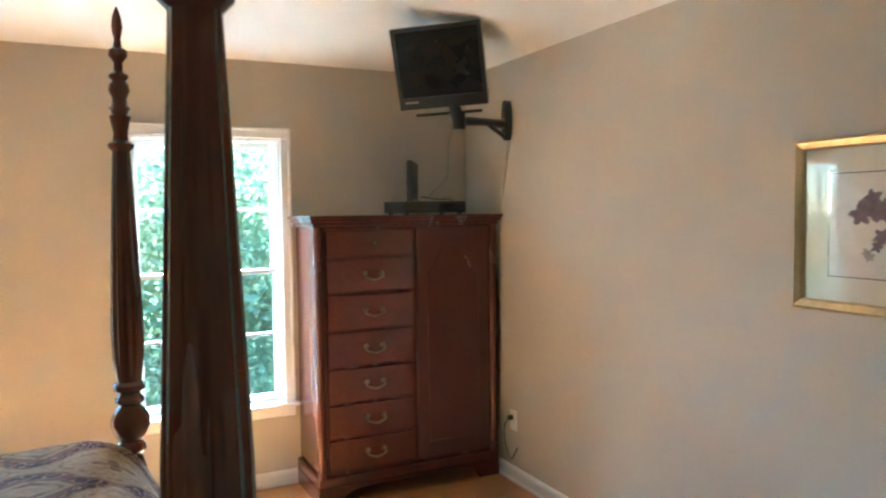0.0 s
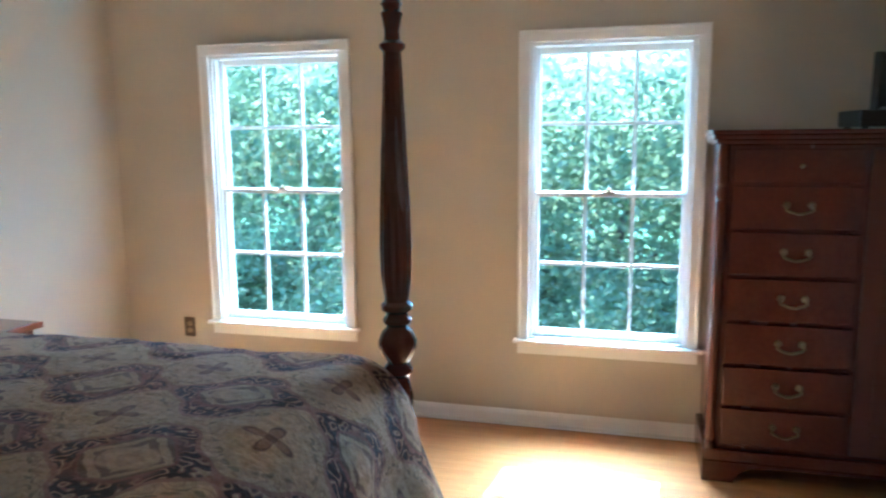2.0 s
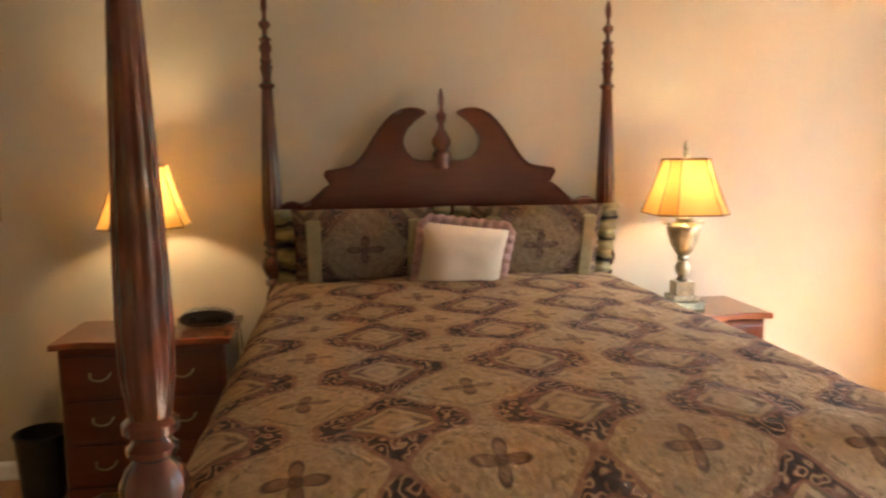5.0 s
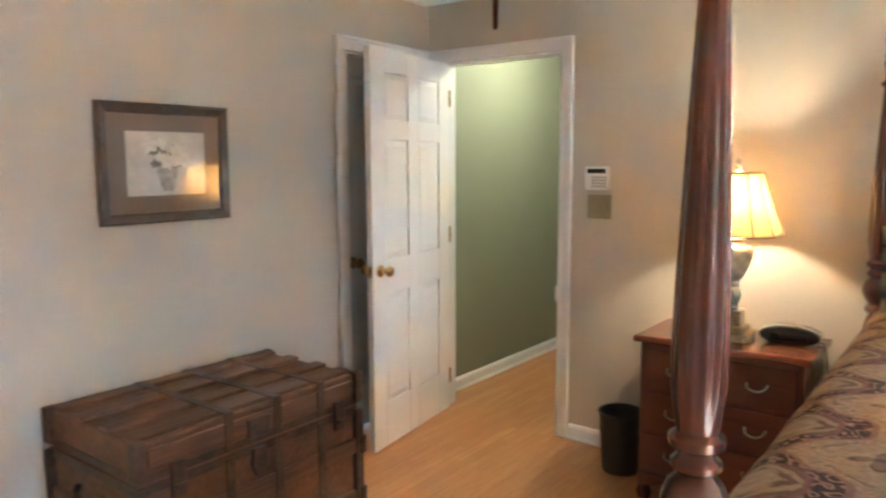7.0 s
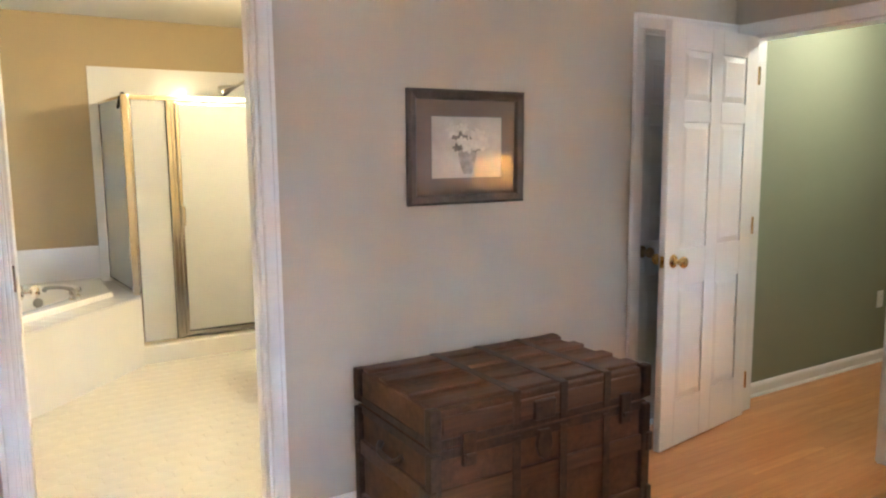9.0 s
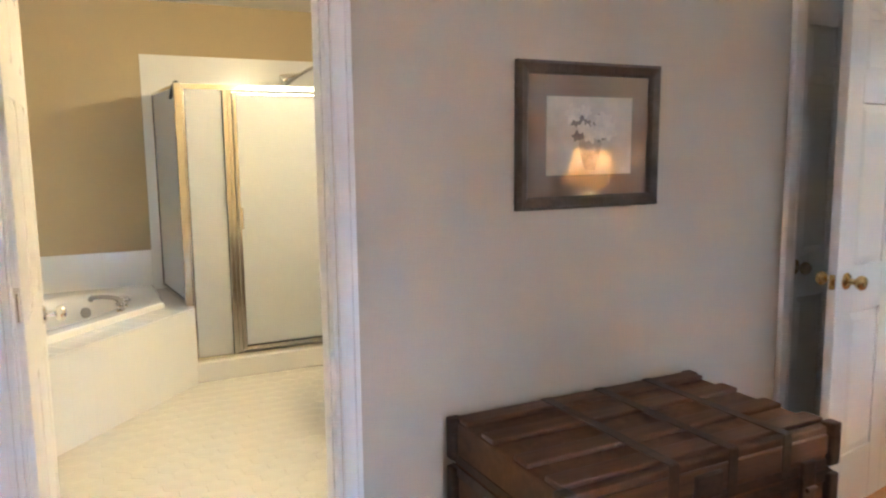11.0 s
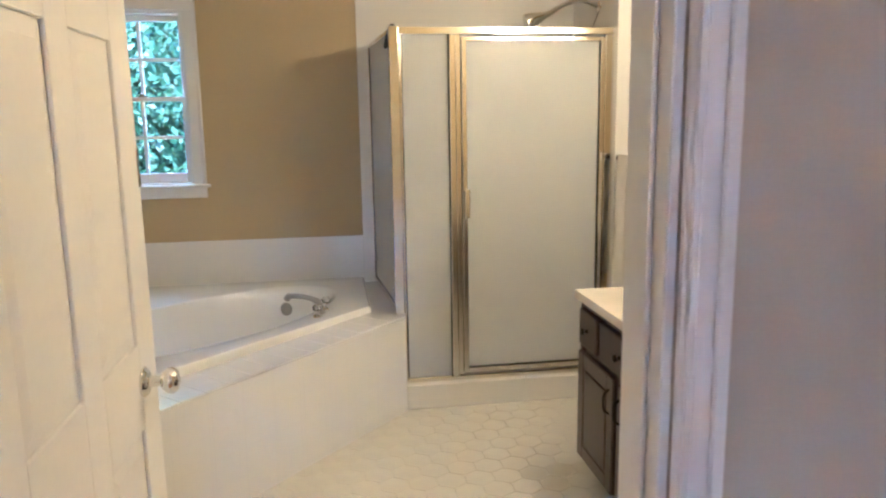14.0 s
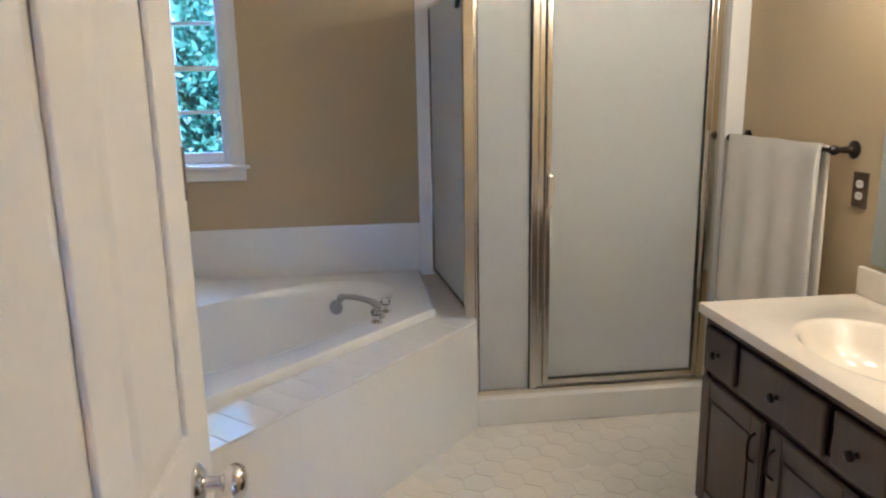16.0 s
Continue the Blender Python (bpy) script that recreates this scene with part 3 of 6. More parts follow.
for k, c in enumerate((W1, W2)):
    sash_window("window_%d" % (k + 1), 0.77, 1.475, 3, 2, pose(c, NY, 0.475, 0, 0, 180), "white double-hung sash window with twelve panes")
sash_window("window_3", 0.51, 0.95, 2, 2, pose((BW[0] + BW[1]) / 2, -3.585, 1.10), "small white double-hung bathroom window", 0.072, 0.055)


# ---- doors and casings ----
def door_casing(name, u0, u1, top, axis, face, out, depth, w=0.072, label="white painted door casing"):
    """A moulded surround on one wall face, with the jamb through the wall."""
    bm = blank()

    def put(a, b, bev=0.003):
        if axis == "x":
            p, q = (a[0], face + out * a[1], a[2]), (b[0], face + out * b[1], b[2])
        else:
            p, q = (face + out * a[1], a[0], a[2]), (face + out * b[1], b[0], b[2])
        box(bm, [min(x, y) for x, y in zip(p, q)], [max(x, y) for x, y in zip(p, q)], bev)

    for e, s in ((u0, -1), (u1, 1)):
        put((e, 0.0005, 0), (e + s * w, 0.016, top + 0.0))
        put((e + s * (w - 0.018), 0.0165, 0), (e + s * w, 0.025, top + w))
        put((e + s * 0.004, 0.0165, 0), (e + s * 0.016, 0.020, top))
        put((e, -depth + 0.002, 0), (e - s * 0.014, 0.0, top), 0.002)
        put((e - s * 0.0145, -depth + 0.045, 0), (e - s * 0.021, -depth + 0.085, top - 0.015), 0.002)
    put((u0 - w, 0.0005, top + 0.0005), (u1 + w, 0.016, top + w))
    put((u0 - w + 0.0185, 0.0165, top + w - 0.018), (u1 + w - 0.0185, 0.025, top + w))
    put((u0 + 0.014, -depth + 0.002, top - 0.014), (u1 - 0.014, 0.0, top), 0.002)
    return setting(name, bm, TRIM_PAINT, label, "door casing")


door_casing("door_casing_1", 0.10, 0.885, 2.045, "y", 0.0, 1, 0.12, 0.066)
door_casing("door_casing_2", 0.055, 0.685, 2.045, "x", 0.0, 1, 0.10, 0.072)
door_casing("door_casing_3", 2.610, 3.434, 2.045, "x", 0.0, 1, 0.1166, 0.056)


def panel_door(name, w, h, m, paint, label, knob=None, knob_parts=2, z=0.93, backset=0.065):
    """Six raised panels on both faces. Local x from the hinge, y through the thickness, z up."""
    door = tagged(thing(name, label, "door", m), kind="structure")
    t = 0.035
    bm = blank()
    box(bm, (0, 0.008, 0), (w, t - 0.008, h))
    st, mid = 0.115 * w / 0.8, 0.10 * w / 0.8
    rails = [(0, 0.235), (0.80, 0.98), (1.58, 1.68), (h - 0.115, h)]
    xs = [(0, st), (w / 2 - mid / 2, w / 2 + mid / 2), (w - st, w)]
    for y0, y1 in ((0, 0.008), (t - 0.008, t)):
        for a, b in xs:
            box(bm, (a, y0, 0), (b, y1, h), 0.0015)
        for z0, z1 in rails:
            for a, b in ((st, w / 2 - mid / 2), (w / 2 + mid / 2, w - st)):
                box(bm, (a, y0, z0), (b, y1, z1), 0.0015)
    part("door_leaf", bm, paint, door)
    for a, b in ((st, w / 2 - mid / 2), (w / 2 + mid / 2, w - st)):
        for (_, z0), (z1, _) in zip(rails, rails[1:]):
            bm = blank()
            for face, s in ((0.008, -1), (t - 0.008, 1)):
                g = 0.002
                a1, b1, c1, d1 = a + g, b - g, z0 + g, z1 - g
                e = 0.030
                ring0 = [bm.verts.new((x, face, z)) for x, z in ((a1, c1), (b1, c1), (b1, d1), (a1, d1))]
                ring1 = [bm.verts.new((x, face + s * 0.0070, z)) for x, z in ((a1 + e, c1 + e), (b1 - e, c1 + e), (b1 - e, d1 - e), (a1 + e, d1 - e))]
                for i in range(4):
                    bm.faces.new((ring0[i], ring0[(i + 1) % 4], ring1[(i + 1) % 4], ring1[i]))
                bm.faces.new(ring1)
            part("panel", bm, paint, door)
    if knob:
        for s in ((-1, 1) if knob_parts == 2 else (-1,)):
            bm = blank()
            y = 0.0 if s < 0 else t
            mm = pose(w - backset, y, z, 90 * (1 if s < 0 else -1), 0, 0)
            lathe(bm, [(0.032, 0.0), (0.032, 0.004), (0.026, 0.010), (0.012, 0.014), (0.010, 0.034), (0.020, 0.040), (0.027, 0.050), (0.028, 0.058), (0.022, 0.068), (0.010, 0.072)], 24, mm)
            part("door_knob", bm, knob, door, smooth=True)
        bm = blank()
        box(bm, (w - 0.0005, 0.006, z - 0.028), (w + 0.002, t - 0.006, z + 0.028), 0.001)
        box(bm, (w + 0.002, 0.011, z - 0.009), (w + 0.012, t - 0.011, z + 0.009), 0.003)
        part("latch_plate", bm, knob, door)
    for z in (0.2, 1.05, 1.83):
        bm = blank()
        box(bm, (-0.002, 0.004, z - 0.045), (0.0005, t - 0.004, z + 0.045), 0.0005)
        tube(bm, [(-0.005, t + 0.004, z - 0.046), (-0.005, t + 0.004, z + 0.046)], 0.006)
        part("hinge", bm, knob or ANTIQUE, door)
    return door


panel_door("door_1", 0.79, 2.025, pose(0.022, 0.128, 0.008, 0, 0, 8.5), DOOR_PAINT, "open white six-panel door with brass knobs", BRASS)
panel_door("door_2", 0.60, 2.025, pose(0.070, -0.085, 0.008), SHADED_PAINT, "closed white six-panel closet door, greyed for shade", ANTIQUE)
d3 = panel_door("door_3", 0.752, 2.025, pose(3.400, -0.125, 0.008, 0, 0, -91.0), DOOR_PAINT, "open white six-panel bathroom door with chrome knobs", CHROME, z=0.895, backset=0.094)
# bare hinge jamb that stands behind the open bathroom door
bm = blank()
box(bm, (3.393, -0.913, 0.0), (3.427, -0.882, 2.04), 0.003)
jamb = setting("door_jamb", bm, TRIM_PAINT, "cream painted jamb with bare hinge leaves", "door frame")
for z in (0.32, 1.34):
    bm = blank()
    box(bm, (3.3905, -0.911, z - 0.04), (3.3935, -0.889, z + 0.04), 0.0008)
    for k in (-0.026, 0.0, 0.026):
        lathe(bm, [(0.0035, 0), (0.002, 0.0012)], 10, pose(3.3905, -0.900, z + k, 0, -90, 0))
    part("hinge_leaf", bm, ANTIQUE, jamb, "dull brass hinge leaf")
bm = blank()
box(bm, (3.4155, -0.075, 0.99), (3.4182, -0.040, 1.08), 0.0008)
tagged(part("hinge_plate", bm, ANTIQUE), "dull brass hinge leaf let into the door jamb", "hinge", "", "")


# ---- bed ----
BX0, BX1, BY0, BY1 = 0.095, 2.297, 2.35, 3.92
BC = 3.128
bed = thing("four_poster_bed", "dark mahogany four-poster bed with swan-neck headboard", "bed", pose(0, 0, 0))
POST = [(0.0436, 0.0), (0.0485, 0.0192), (0.0485, 0.0577), (0.0291, 0.0865), (0.0291, 0.1153), (0.0436, 0.1922), (0.0466, 0.2307), (0.0446, 0.2403), (0.0485, 0.2499), (0.0504, 0.2883), (0.0504, 0.5382), (0.0485, 0.5959), (0.0349, 0.6343), (0.0272, 0.6632), (0.0349, 0.6824), (0.0349, 0.6968), (0.0272, 0.7112), (0.0388, 0.7593), (0.0427, 0.7977), (0.033, 0.8362), (0.0272, 0.8506), (0.0407, 0.865), (0.0407, 0.877), (0.0291, 0.89), (0.0427, 0.91), (0.0533, 0.937), (0.0533, 0.955), (0.0427, 0.98), (0.0272, 0.995), (0.0388, 1.005), (0.0397, 1.015), (0.031, 1.023), (0.0291, 1.031), (0.0427, 1.041), (0.0436, 1.055), (0.033, 1.065), (0.0349, 1.0806), (0.0427, 1.138), (0.0442, 1.211), (0.0417, 1.3153), (0.0369, 1.43), (0.031, 1.5656), (0.0252, 1.6907), (0.0238, 1.7199), (0.034, 1.73), (0.0349, 1.74), (0.0213, 1.75), (0.0194, 1.772), (0.0261, 1.807), (0.0291, 1.817), (0.0223, 1.824), (0.0233, 1.834), (0.0291, 1.84), (0.0213, 1.85), (0.0194, 1.867), (0.0282, 1.887), (0.0272, 1.904), (0.0185, 1.917), (0.0261, 1.926), (0.0261, 1.933), (0.0126, 1.944), (0.0116, 1.967), (0.0261, 1.987), (0.0243, 2.002), (0.0116, 2.012), (0.0087, 2.034), (0.0116, 2.044), (0.0155, 2.067), (0.0126, 2.092), (0.0058, 2.114), (0.0019, 2.122)]
for x, y in ((BX0, BY0), (BX0, BY1), (BX1, BY0), (BX1, BY1)):
    bm = blank()
    lathe(bm, POST, 72, pose(x, y, 0) @ Matrix.Diagonal((1, 1, 1.022 if x < 1 else 1.0, 1)), 12, (1.12, 1.70, 0.10))
    part("bedpost", bm, MAHOGANY, bed, smooth=True)
HALF = [(0.0, 1.455), (0.050, 1.437), (0.095, 1.438), (0.134, 1.449), (0.163, 1.480), (0.176, 1.515), (0.173, 1.545), (0.155, 1.580), (0.124, 1.612), (0.098, 1.632), (0.072, 1.648), (0.084, 1.660), (0.115, 1.669), (0.150, 1.671),
        (0.185, 1.664), (0.222, 1.645), (0.255, 1.615), (0.285, 1.577), (0.311, 1.541), (0.336, 1.500), (0.360, 1.463), (0.385, 1.432), (0.415, 1.410), (0.450, 1.402), (0.532, 1.390), (0.536, 1.380), (0.522, 1.355),
        (0.512, 1.338), (0.545, 1.318), (0.580, 1.286), (0.610, 1.262), (0.645, 1.250), (0.690, 1.262), (0.725, 1.252), (0.745, 1.232), (0.746, 1.19), (0.746, 0.62)]
bm = blank()
prism(bm, [(BC + a, b) for a, b in HALF] + [(BC - a, b) for a, b in HALF[:0:-1]], 0.068, 0.102, "x", 0.004)
part("headboard", bm, MAHOGANY_X, bed)
bm = blank()
for s in (-1, 1):
    tube(bm, [(0.105, BC + s * a, b) for a, b in HALF[10:28]], 0.008, 8)
    tube(bm, [(0.105, BC + s * a, b - 0.012) for a, b in HALF[28:35]], 0.009, 8)
part("headboard_moulding", bm, MAHOGANY, bed, smooth=True)
bm = blank()
lathe(bm, [(0.0, 1.40), (0.036, 1.40), (0.042, 1.47), (0.028, 1.485), (0.044, 1.51), (0.046, 1.53), (0.030, 1.555), (0.026, 1.565), (0.016, 1.58), (0.012, 1.605), (0.022, 1.62), (0.024, 1.645), (0.012, 1.66), (0.009, 1.68), (0.013, 1.70), (0.013, 1.73), (0.005, 1.765)], 24, pose(0.085, BC, 0))
part("finial", bm, MAHOGANY, bed, smooth=True)
for y in (BY0, BY1):
    bm = blank()
    box(bm, (BX0, y - 0.018, 0.38), (BX1, y + 0.018, 0.56), 0.006)
    part("side_rail", bm, MAHOGANY_X, bed)
bm = blank()
box(bm, (BX1 - 0.018, BY0, 0.38), (BX1 + 0.018, BY1, 0.58), 0.006)
part("footboard", bm, MAHOGANY_X, bed)
mattress = thing("mattress", "thick white mattress and box spring under the bedspread", "mattress", pose(0, 0, 0))
bm = blank()
box(bm, (0.125, BY0 + 0.03, 0.44), (BX1 - 0.06, BY1 - 0.03, 0.66), 0.03, seg=2)
part("box_spring", bm, LINEN, mattress)
bm = blank()
box(bm, (0.125, BY0 + 0.03, 0.661), (BX1 - 0.06, BY1 - 0.03, 0.885), 0.05, seg=3)
part("mattress_body", bm, LINEN, mattress)


def drape():
    """The bedspread: a sheet over the bed top that rounds off and hangs at the foot and both sides."""
    bm = blank()
    uvl = bm.loops.layers.uv.new("UVMap")
    x_end, y_lo, y_hi = 2.15, BY0 + 0.09, BY1 - 0.09
    hang, r, rx = 0.60, 0.10, 0.21
    us = np.linspace(0.16, x_end + rx * 1.57 + hang - 0.08, 130)
    vs = np.linspace(y_lo - r * 1.57 - hang, y_hi + r * 1.57 + hang, 140)

    def fold(s, edge, flare=0.03, r=r):
        # distance past an edge -> out, down
        q = s - edge
        if q <= 0:
            return 0.0, 0.0
        if q < r * 1.57:
            return r * math.sin(q / r), r * (1 - math.cos(q / r))
        return r + flare * min(1, (q - r * 1.57) / hang), r + (q - r * 1.57)

    grid = []
    for u in us:
        row = []
        for v in vs:
            ox, dx = fold(u, x_end, 0.24, rx)
            if v > (y_lo + y_hi) / 2:
                oy, dy = fold(v, y_hi)
                y = min(v, y_hi) + oy
            else:
                oy, dy = fold(-v, -y_lo)
                y = max(v, y_lo) - oy
            x = min(u, x_end) + ox
            drop = max(dx, dy) + 0.25 * min(dx, dy)
            if dx > 0 and dy > 0:
                k = min(dx, dy)
                x += 0.10 * min(1, k / 0.35) * 0.2
                drop = max(dx, dy)
            z = 0.910 - drop
            mid = max(0, math.sin(math.pi * (y - y_lo) / (y_hi - y_lo))) if dy == 0 else 0
            z += 0.030 * mid + 0.010 * noise.noise((u * 3.1, v * 3.1, 0.3)) + 0.006 * noise.noise((u * 9, v * 9, 1.7)) + 0.003 * noise.noise((u * 19, v * 19, 4.1))
            wave = 0.016 * noise.noise((u * 1.5, v * 6, 2.0)) if dx > 0.1 else 0
            x += wave + (0.020 * math.sin(v * 17) * min(1, max(0, dx - 0.1) / 0.3) if dx > 0.1 else 0)
            y += 0.012 * math.sin(u * 15) * min(1, max(0, dy - 0.1) / 0.3) if dy > 0.1 else 0
            z += 0.012 * max(0, 1 - abs(u - 0.62) / 0.25) * (1 if dy == 0 else 0)
            row.append(bm.verts.new((x, y, max(z, 0.235 + 0.004 * math.sin(u * 40 + v * 30)))))
        grid.append(row)
    for i in range(len(us) - 1):
        for j in range(len(vs) - 1):
            cu, cv = (us[i] + us[i + 1]) / 2, (vs[j] + vs[j + 1]) / 2
            past_x, past_y = cu - x_end, max(y_lo - cv, cv - y_hi)
            if past_x > 0.05 and past_y > 0.05 or (cu < 0.17 and past_y > 0.02):
                continue
            f = bm.faces.new((grid[i][j], grid[i + 1][j], grid[i + 1][j + 1], grid[i][j + 1]))
            f.smooth = True
            for lp, (a, b) in zip(f.loops, ((i, j), (i + 1, j), (i + 1, j + 1), (i, j + 1))):
                lp[uvl].uv = (us[a], vs[b])
    loose = [v for v in bm.verts if not v.link_faces]
    bmesh.ops.delete(bm, geom=loose, context="VERTS")
    ob = part("bedspread", bm, DUVET, smooth=True)
    s = ob.modifiers.new("thick", "SOLIDIFY")
    s.thickness, s.offset = 0.012, 1.0
    return tagged(ob, "woven bedspread with cream, rose and dark medallions", "bedspread")


drape()


def pillow(name, w, h, t, m, cloth, label, category, rows=16, group=""):
    """A soft stuffed cushion standing on edge: local x across, z up, y the thickness."""
    th = thing(name, label, category, m, group)
    bm = blank()
    uvl = bm.loops.layers.uv.new("UVMap")
    n = rows
    for s in (-1, 1):
        g = []
        for i in range(n + 1):
            row = []
            for j in range(n + 1):
                a, b = i / n * 2 - 1, j / n * 2 - 1
                pinch = 1 - 0.07 * (b * b) * (1 - 0.4 * a * a)
                puff = max(0.0, (1 - a ** 4) * (1 - b ** 4)) ** 0.5
                jig = 0.010 * noise.noise((a * 2 + w * 7, b * 2, s * 1.0 + h))
                row.append(bm.verts.new((a * w / 2 * (1 - 0.05 * (1 - b * b) * abs(a)), s * (t / 2 * puff + 0.003) + jig * puff, h / 2 + b * h / 2 * pinch)))
            g.append(row)
        for i in range(n):
            for j in range(n):
                f = bm.faces.new((g[i][j], g[i + 1][j], g[i + 1][j + 1], g[i][j + 1]))
                for lp, (p, q) in zip(f.loops, ((i, j), (i + 1, j), (i + 1, j + 1), (i, j + 1))):
                    lp[uvl].uv = ((p / n - 0.5) * w, q / n * h)
    bmesh.ops.remove_doubles(bm, verts=bm.verts[:], dist=0.0062)
    part("cushion_body", bm, cloth, th, smooth=True)
    return th


def ruffle(parent, path, width, waves, material, amp=0.012):
    """A gathered strip sewn round an outline; path: (x, z, outward x, outward z)."""
    bm = blank()
    lo, hi = [], []
    for k, (x, z, ox, oz) in enumerate(path):
        y = amp * math.sin(k * waves)
        lo.append(bm.verts.new((x, 0, z)))
        hi.append(bm.verts.new((x + ox * width, y, z + oz * width)))
    for k in range(len(path) - 1):
        bm.faces.new((lo[k], lo[k + 1], hi[k + 1], hi[k]))
    ob = part("ruffle", bm, material, parent, smooth=True)
    s = ob.modifiers.new("thick", "SOLIDIFY")
    s.thickness = 0.004
    return ob


def frame_path(w, h, step=0.006, sides="tblr"):
    p = []
    if "b" in sides:
        p += [(a, 0, 0, -1) for a in np.arange(-w / 2, w / 2, step)]
    if "r" in sides:
        p += [(w / 2, b, 1, 0) for b in np.arange(0, h, step)]
    if "t" in sides:
        p += [(a, h, 0, 1) for a in np.arange(w / 2, -w / 2, -step)]
    if "l" in sides:
        p += [(-w / 2, b, -1, 0) for b in np.arange(h, 0, -step)]
    return p


for y, tilt in ((BC - 0.375, 1.5), (BC + 0.375, -1.5)):
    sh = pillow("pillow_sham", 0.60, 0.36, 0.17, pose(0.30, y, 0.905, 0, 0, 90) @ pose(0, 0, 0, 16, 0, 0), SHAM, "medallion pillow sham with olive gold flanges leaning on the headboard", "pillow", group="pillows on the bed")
    for s in (-1, 1):
        bm = blank()
        box(bm, (min(s * 0.180, s * 0.240), -0.088, 0.03), (max(s * 0.180, s * 0.240), -0.064, 0.33), 0.006)
        part("gold_band", bm, SHAM_BAND, sh)
        ruffle(sh, [(s * 0.292, b, s, 0) for b in np.arange(0.0, 0.36, 0.006)], 0.075, 0.75, SHAM_STRIPE, 0.016)
cu = pillow("throw_pillow", 0.35, 0.295, 0.12, pose(0.53, BC - 0.005, 0.905, 0, 0, 90) @ pose(0, 0, 0, 15, 7, 0), LINEN, "cream linen throw pillow with pink gingham ruffle", "pillow", group="pillows on the bed")
ruffle(cu, frame_path(0.33, 0.287), 0.035, 0.9, PINK, 0.010)


# ---- nightstands, lamps ----
def nightstand(m):
    t = thing("nightstand", "dark mahogany nightstand with serpentine top and three drawers", "nightstand", m, "nightstands beside the bed")
    w, dp, h = 0.35, 0.43, 0.735
    bm = blank()
    box(bm, (0.0, -w + 0.025, 0.10), (dp - 0.03, w - 0.025, h - 0.03), 0.006)
    part("body", bm, MAHOGANY, t)
    out = [(-0.0, -w), (-0.0, w)]
    for k in range(25):
        a = k / 24
        out.append((dp + 0.018 * math.cos((a - 0.5) * 2 * math.pi * 1.5) * (1 if abs(a - .5) < .42 else 0.4) - 0.005, w - 2 * w * a))
    bm = blank()
    prism(bm, out, h - 0.028, h, "z", 0.006)
    part("tabletop", bm, CHERRY, t)
    for k in range(3):
        z0 = 0.14 + k * 0.185
        bm = blank()
        box(bm, (dp - 0.031, -w + 0.05, z0), (dp - 0.012, w - 0.05, z0 + 0.170), 0.006, seg=2)
        dr = part("drawer", bm, MAHOGANY_X, t)
        for s in (-1, 1):
            bm = blank()
            tube(bm, curve_pts([(dp - 0.012, s * 0.16 - 0.04, z0 + 0.10), (dp + 0.012, s * 0.16 - 0.03, z0 + 0.085), (dp + 0.014, s * 0.16, z0 + 0.075), (dp + 0.012, s * 0.16 + 0.03, z0 + 0.085), (dp - 0.012, s * 0.16 + 0.04, z0 + 0.10)], 5), 0.004, 8)
            part("handle", bm, ANTIQUE, dr, "antique brass bail pull", True)
    for y in (-w + 0.05, w - 0.05):
        for x in (0.04, dp - 0.05):
            bm = blank()
            lathe(bm, [(0.026, 0), (0.034, 0.03), (0.022, 0.06), (0.030, 0.0999)], 16, pose(x, y, 0))
            part("foot", bm, MAHOGANY, t, smooth=True)
    bm = blank()
    prism(bm, [(-w + 0.03, 0.128), (-w + 0.03, 0.07), (-w + 0.10, 0.075), (-w + 0.17, 0.105), (w - 0.17, 0.105), (w - 0.10, 0.075), (w - 0.03, 0.07), (w - 0.03, 0.128)], dp - 0.0305, dp - 0.012, "x")
    part("skirt", bm, MAHOGANY_X, t)
    return t


ns = nightstand(pose(0.045, 1.845, 0))
copy_thing(ns, pose(0.045, 4.235, 0))


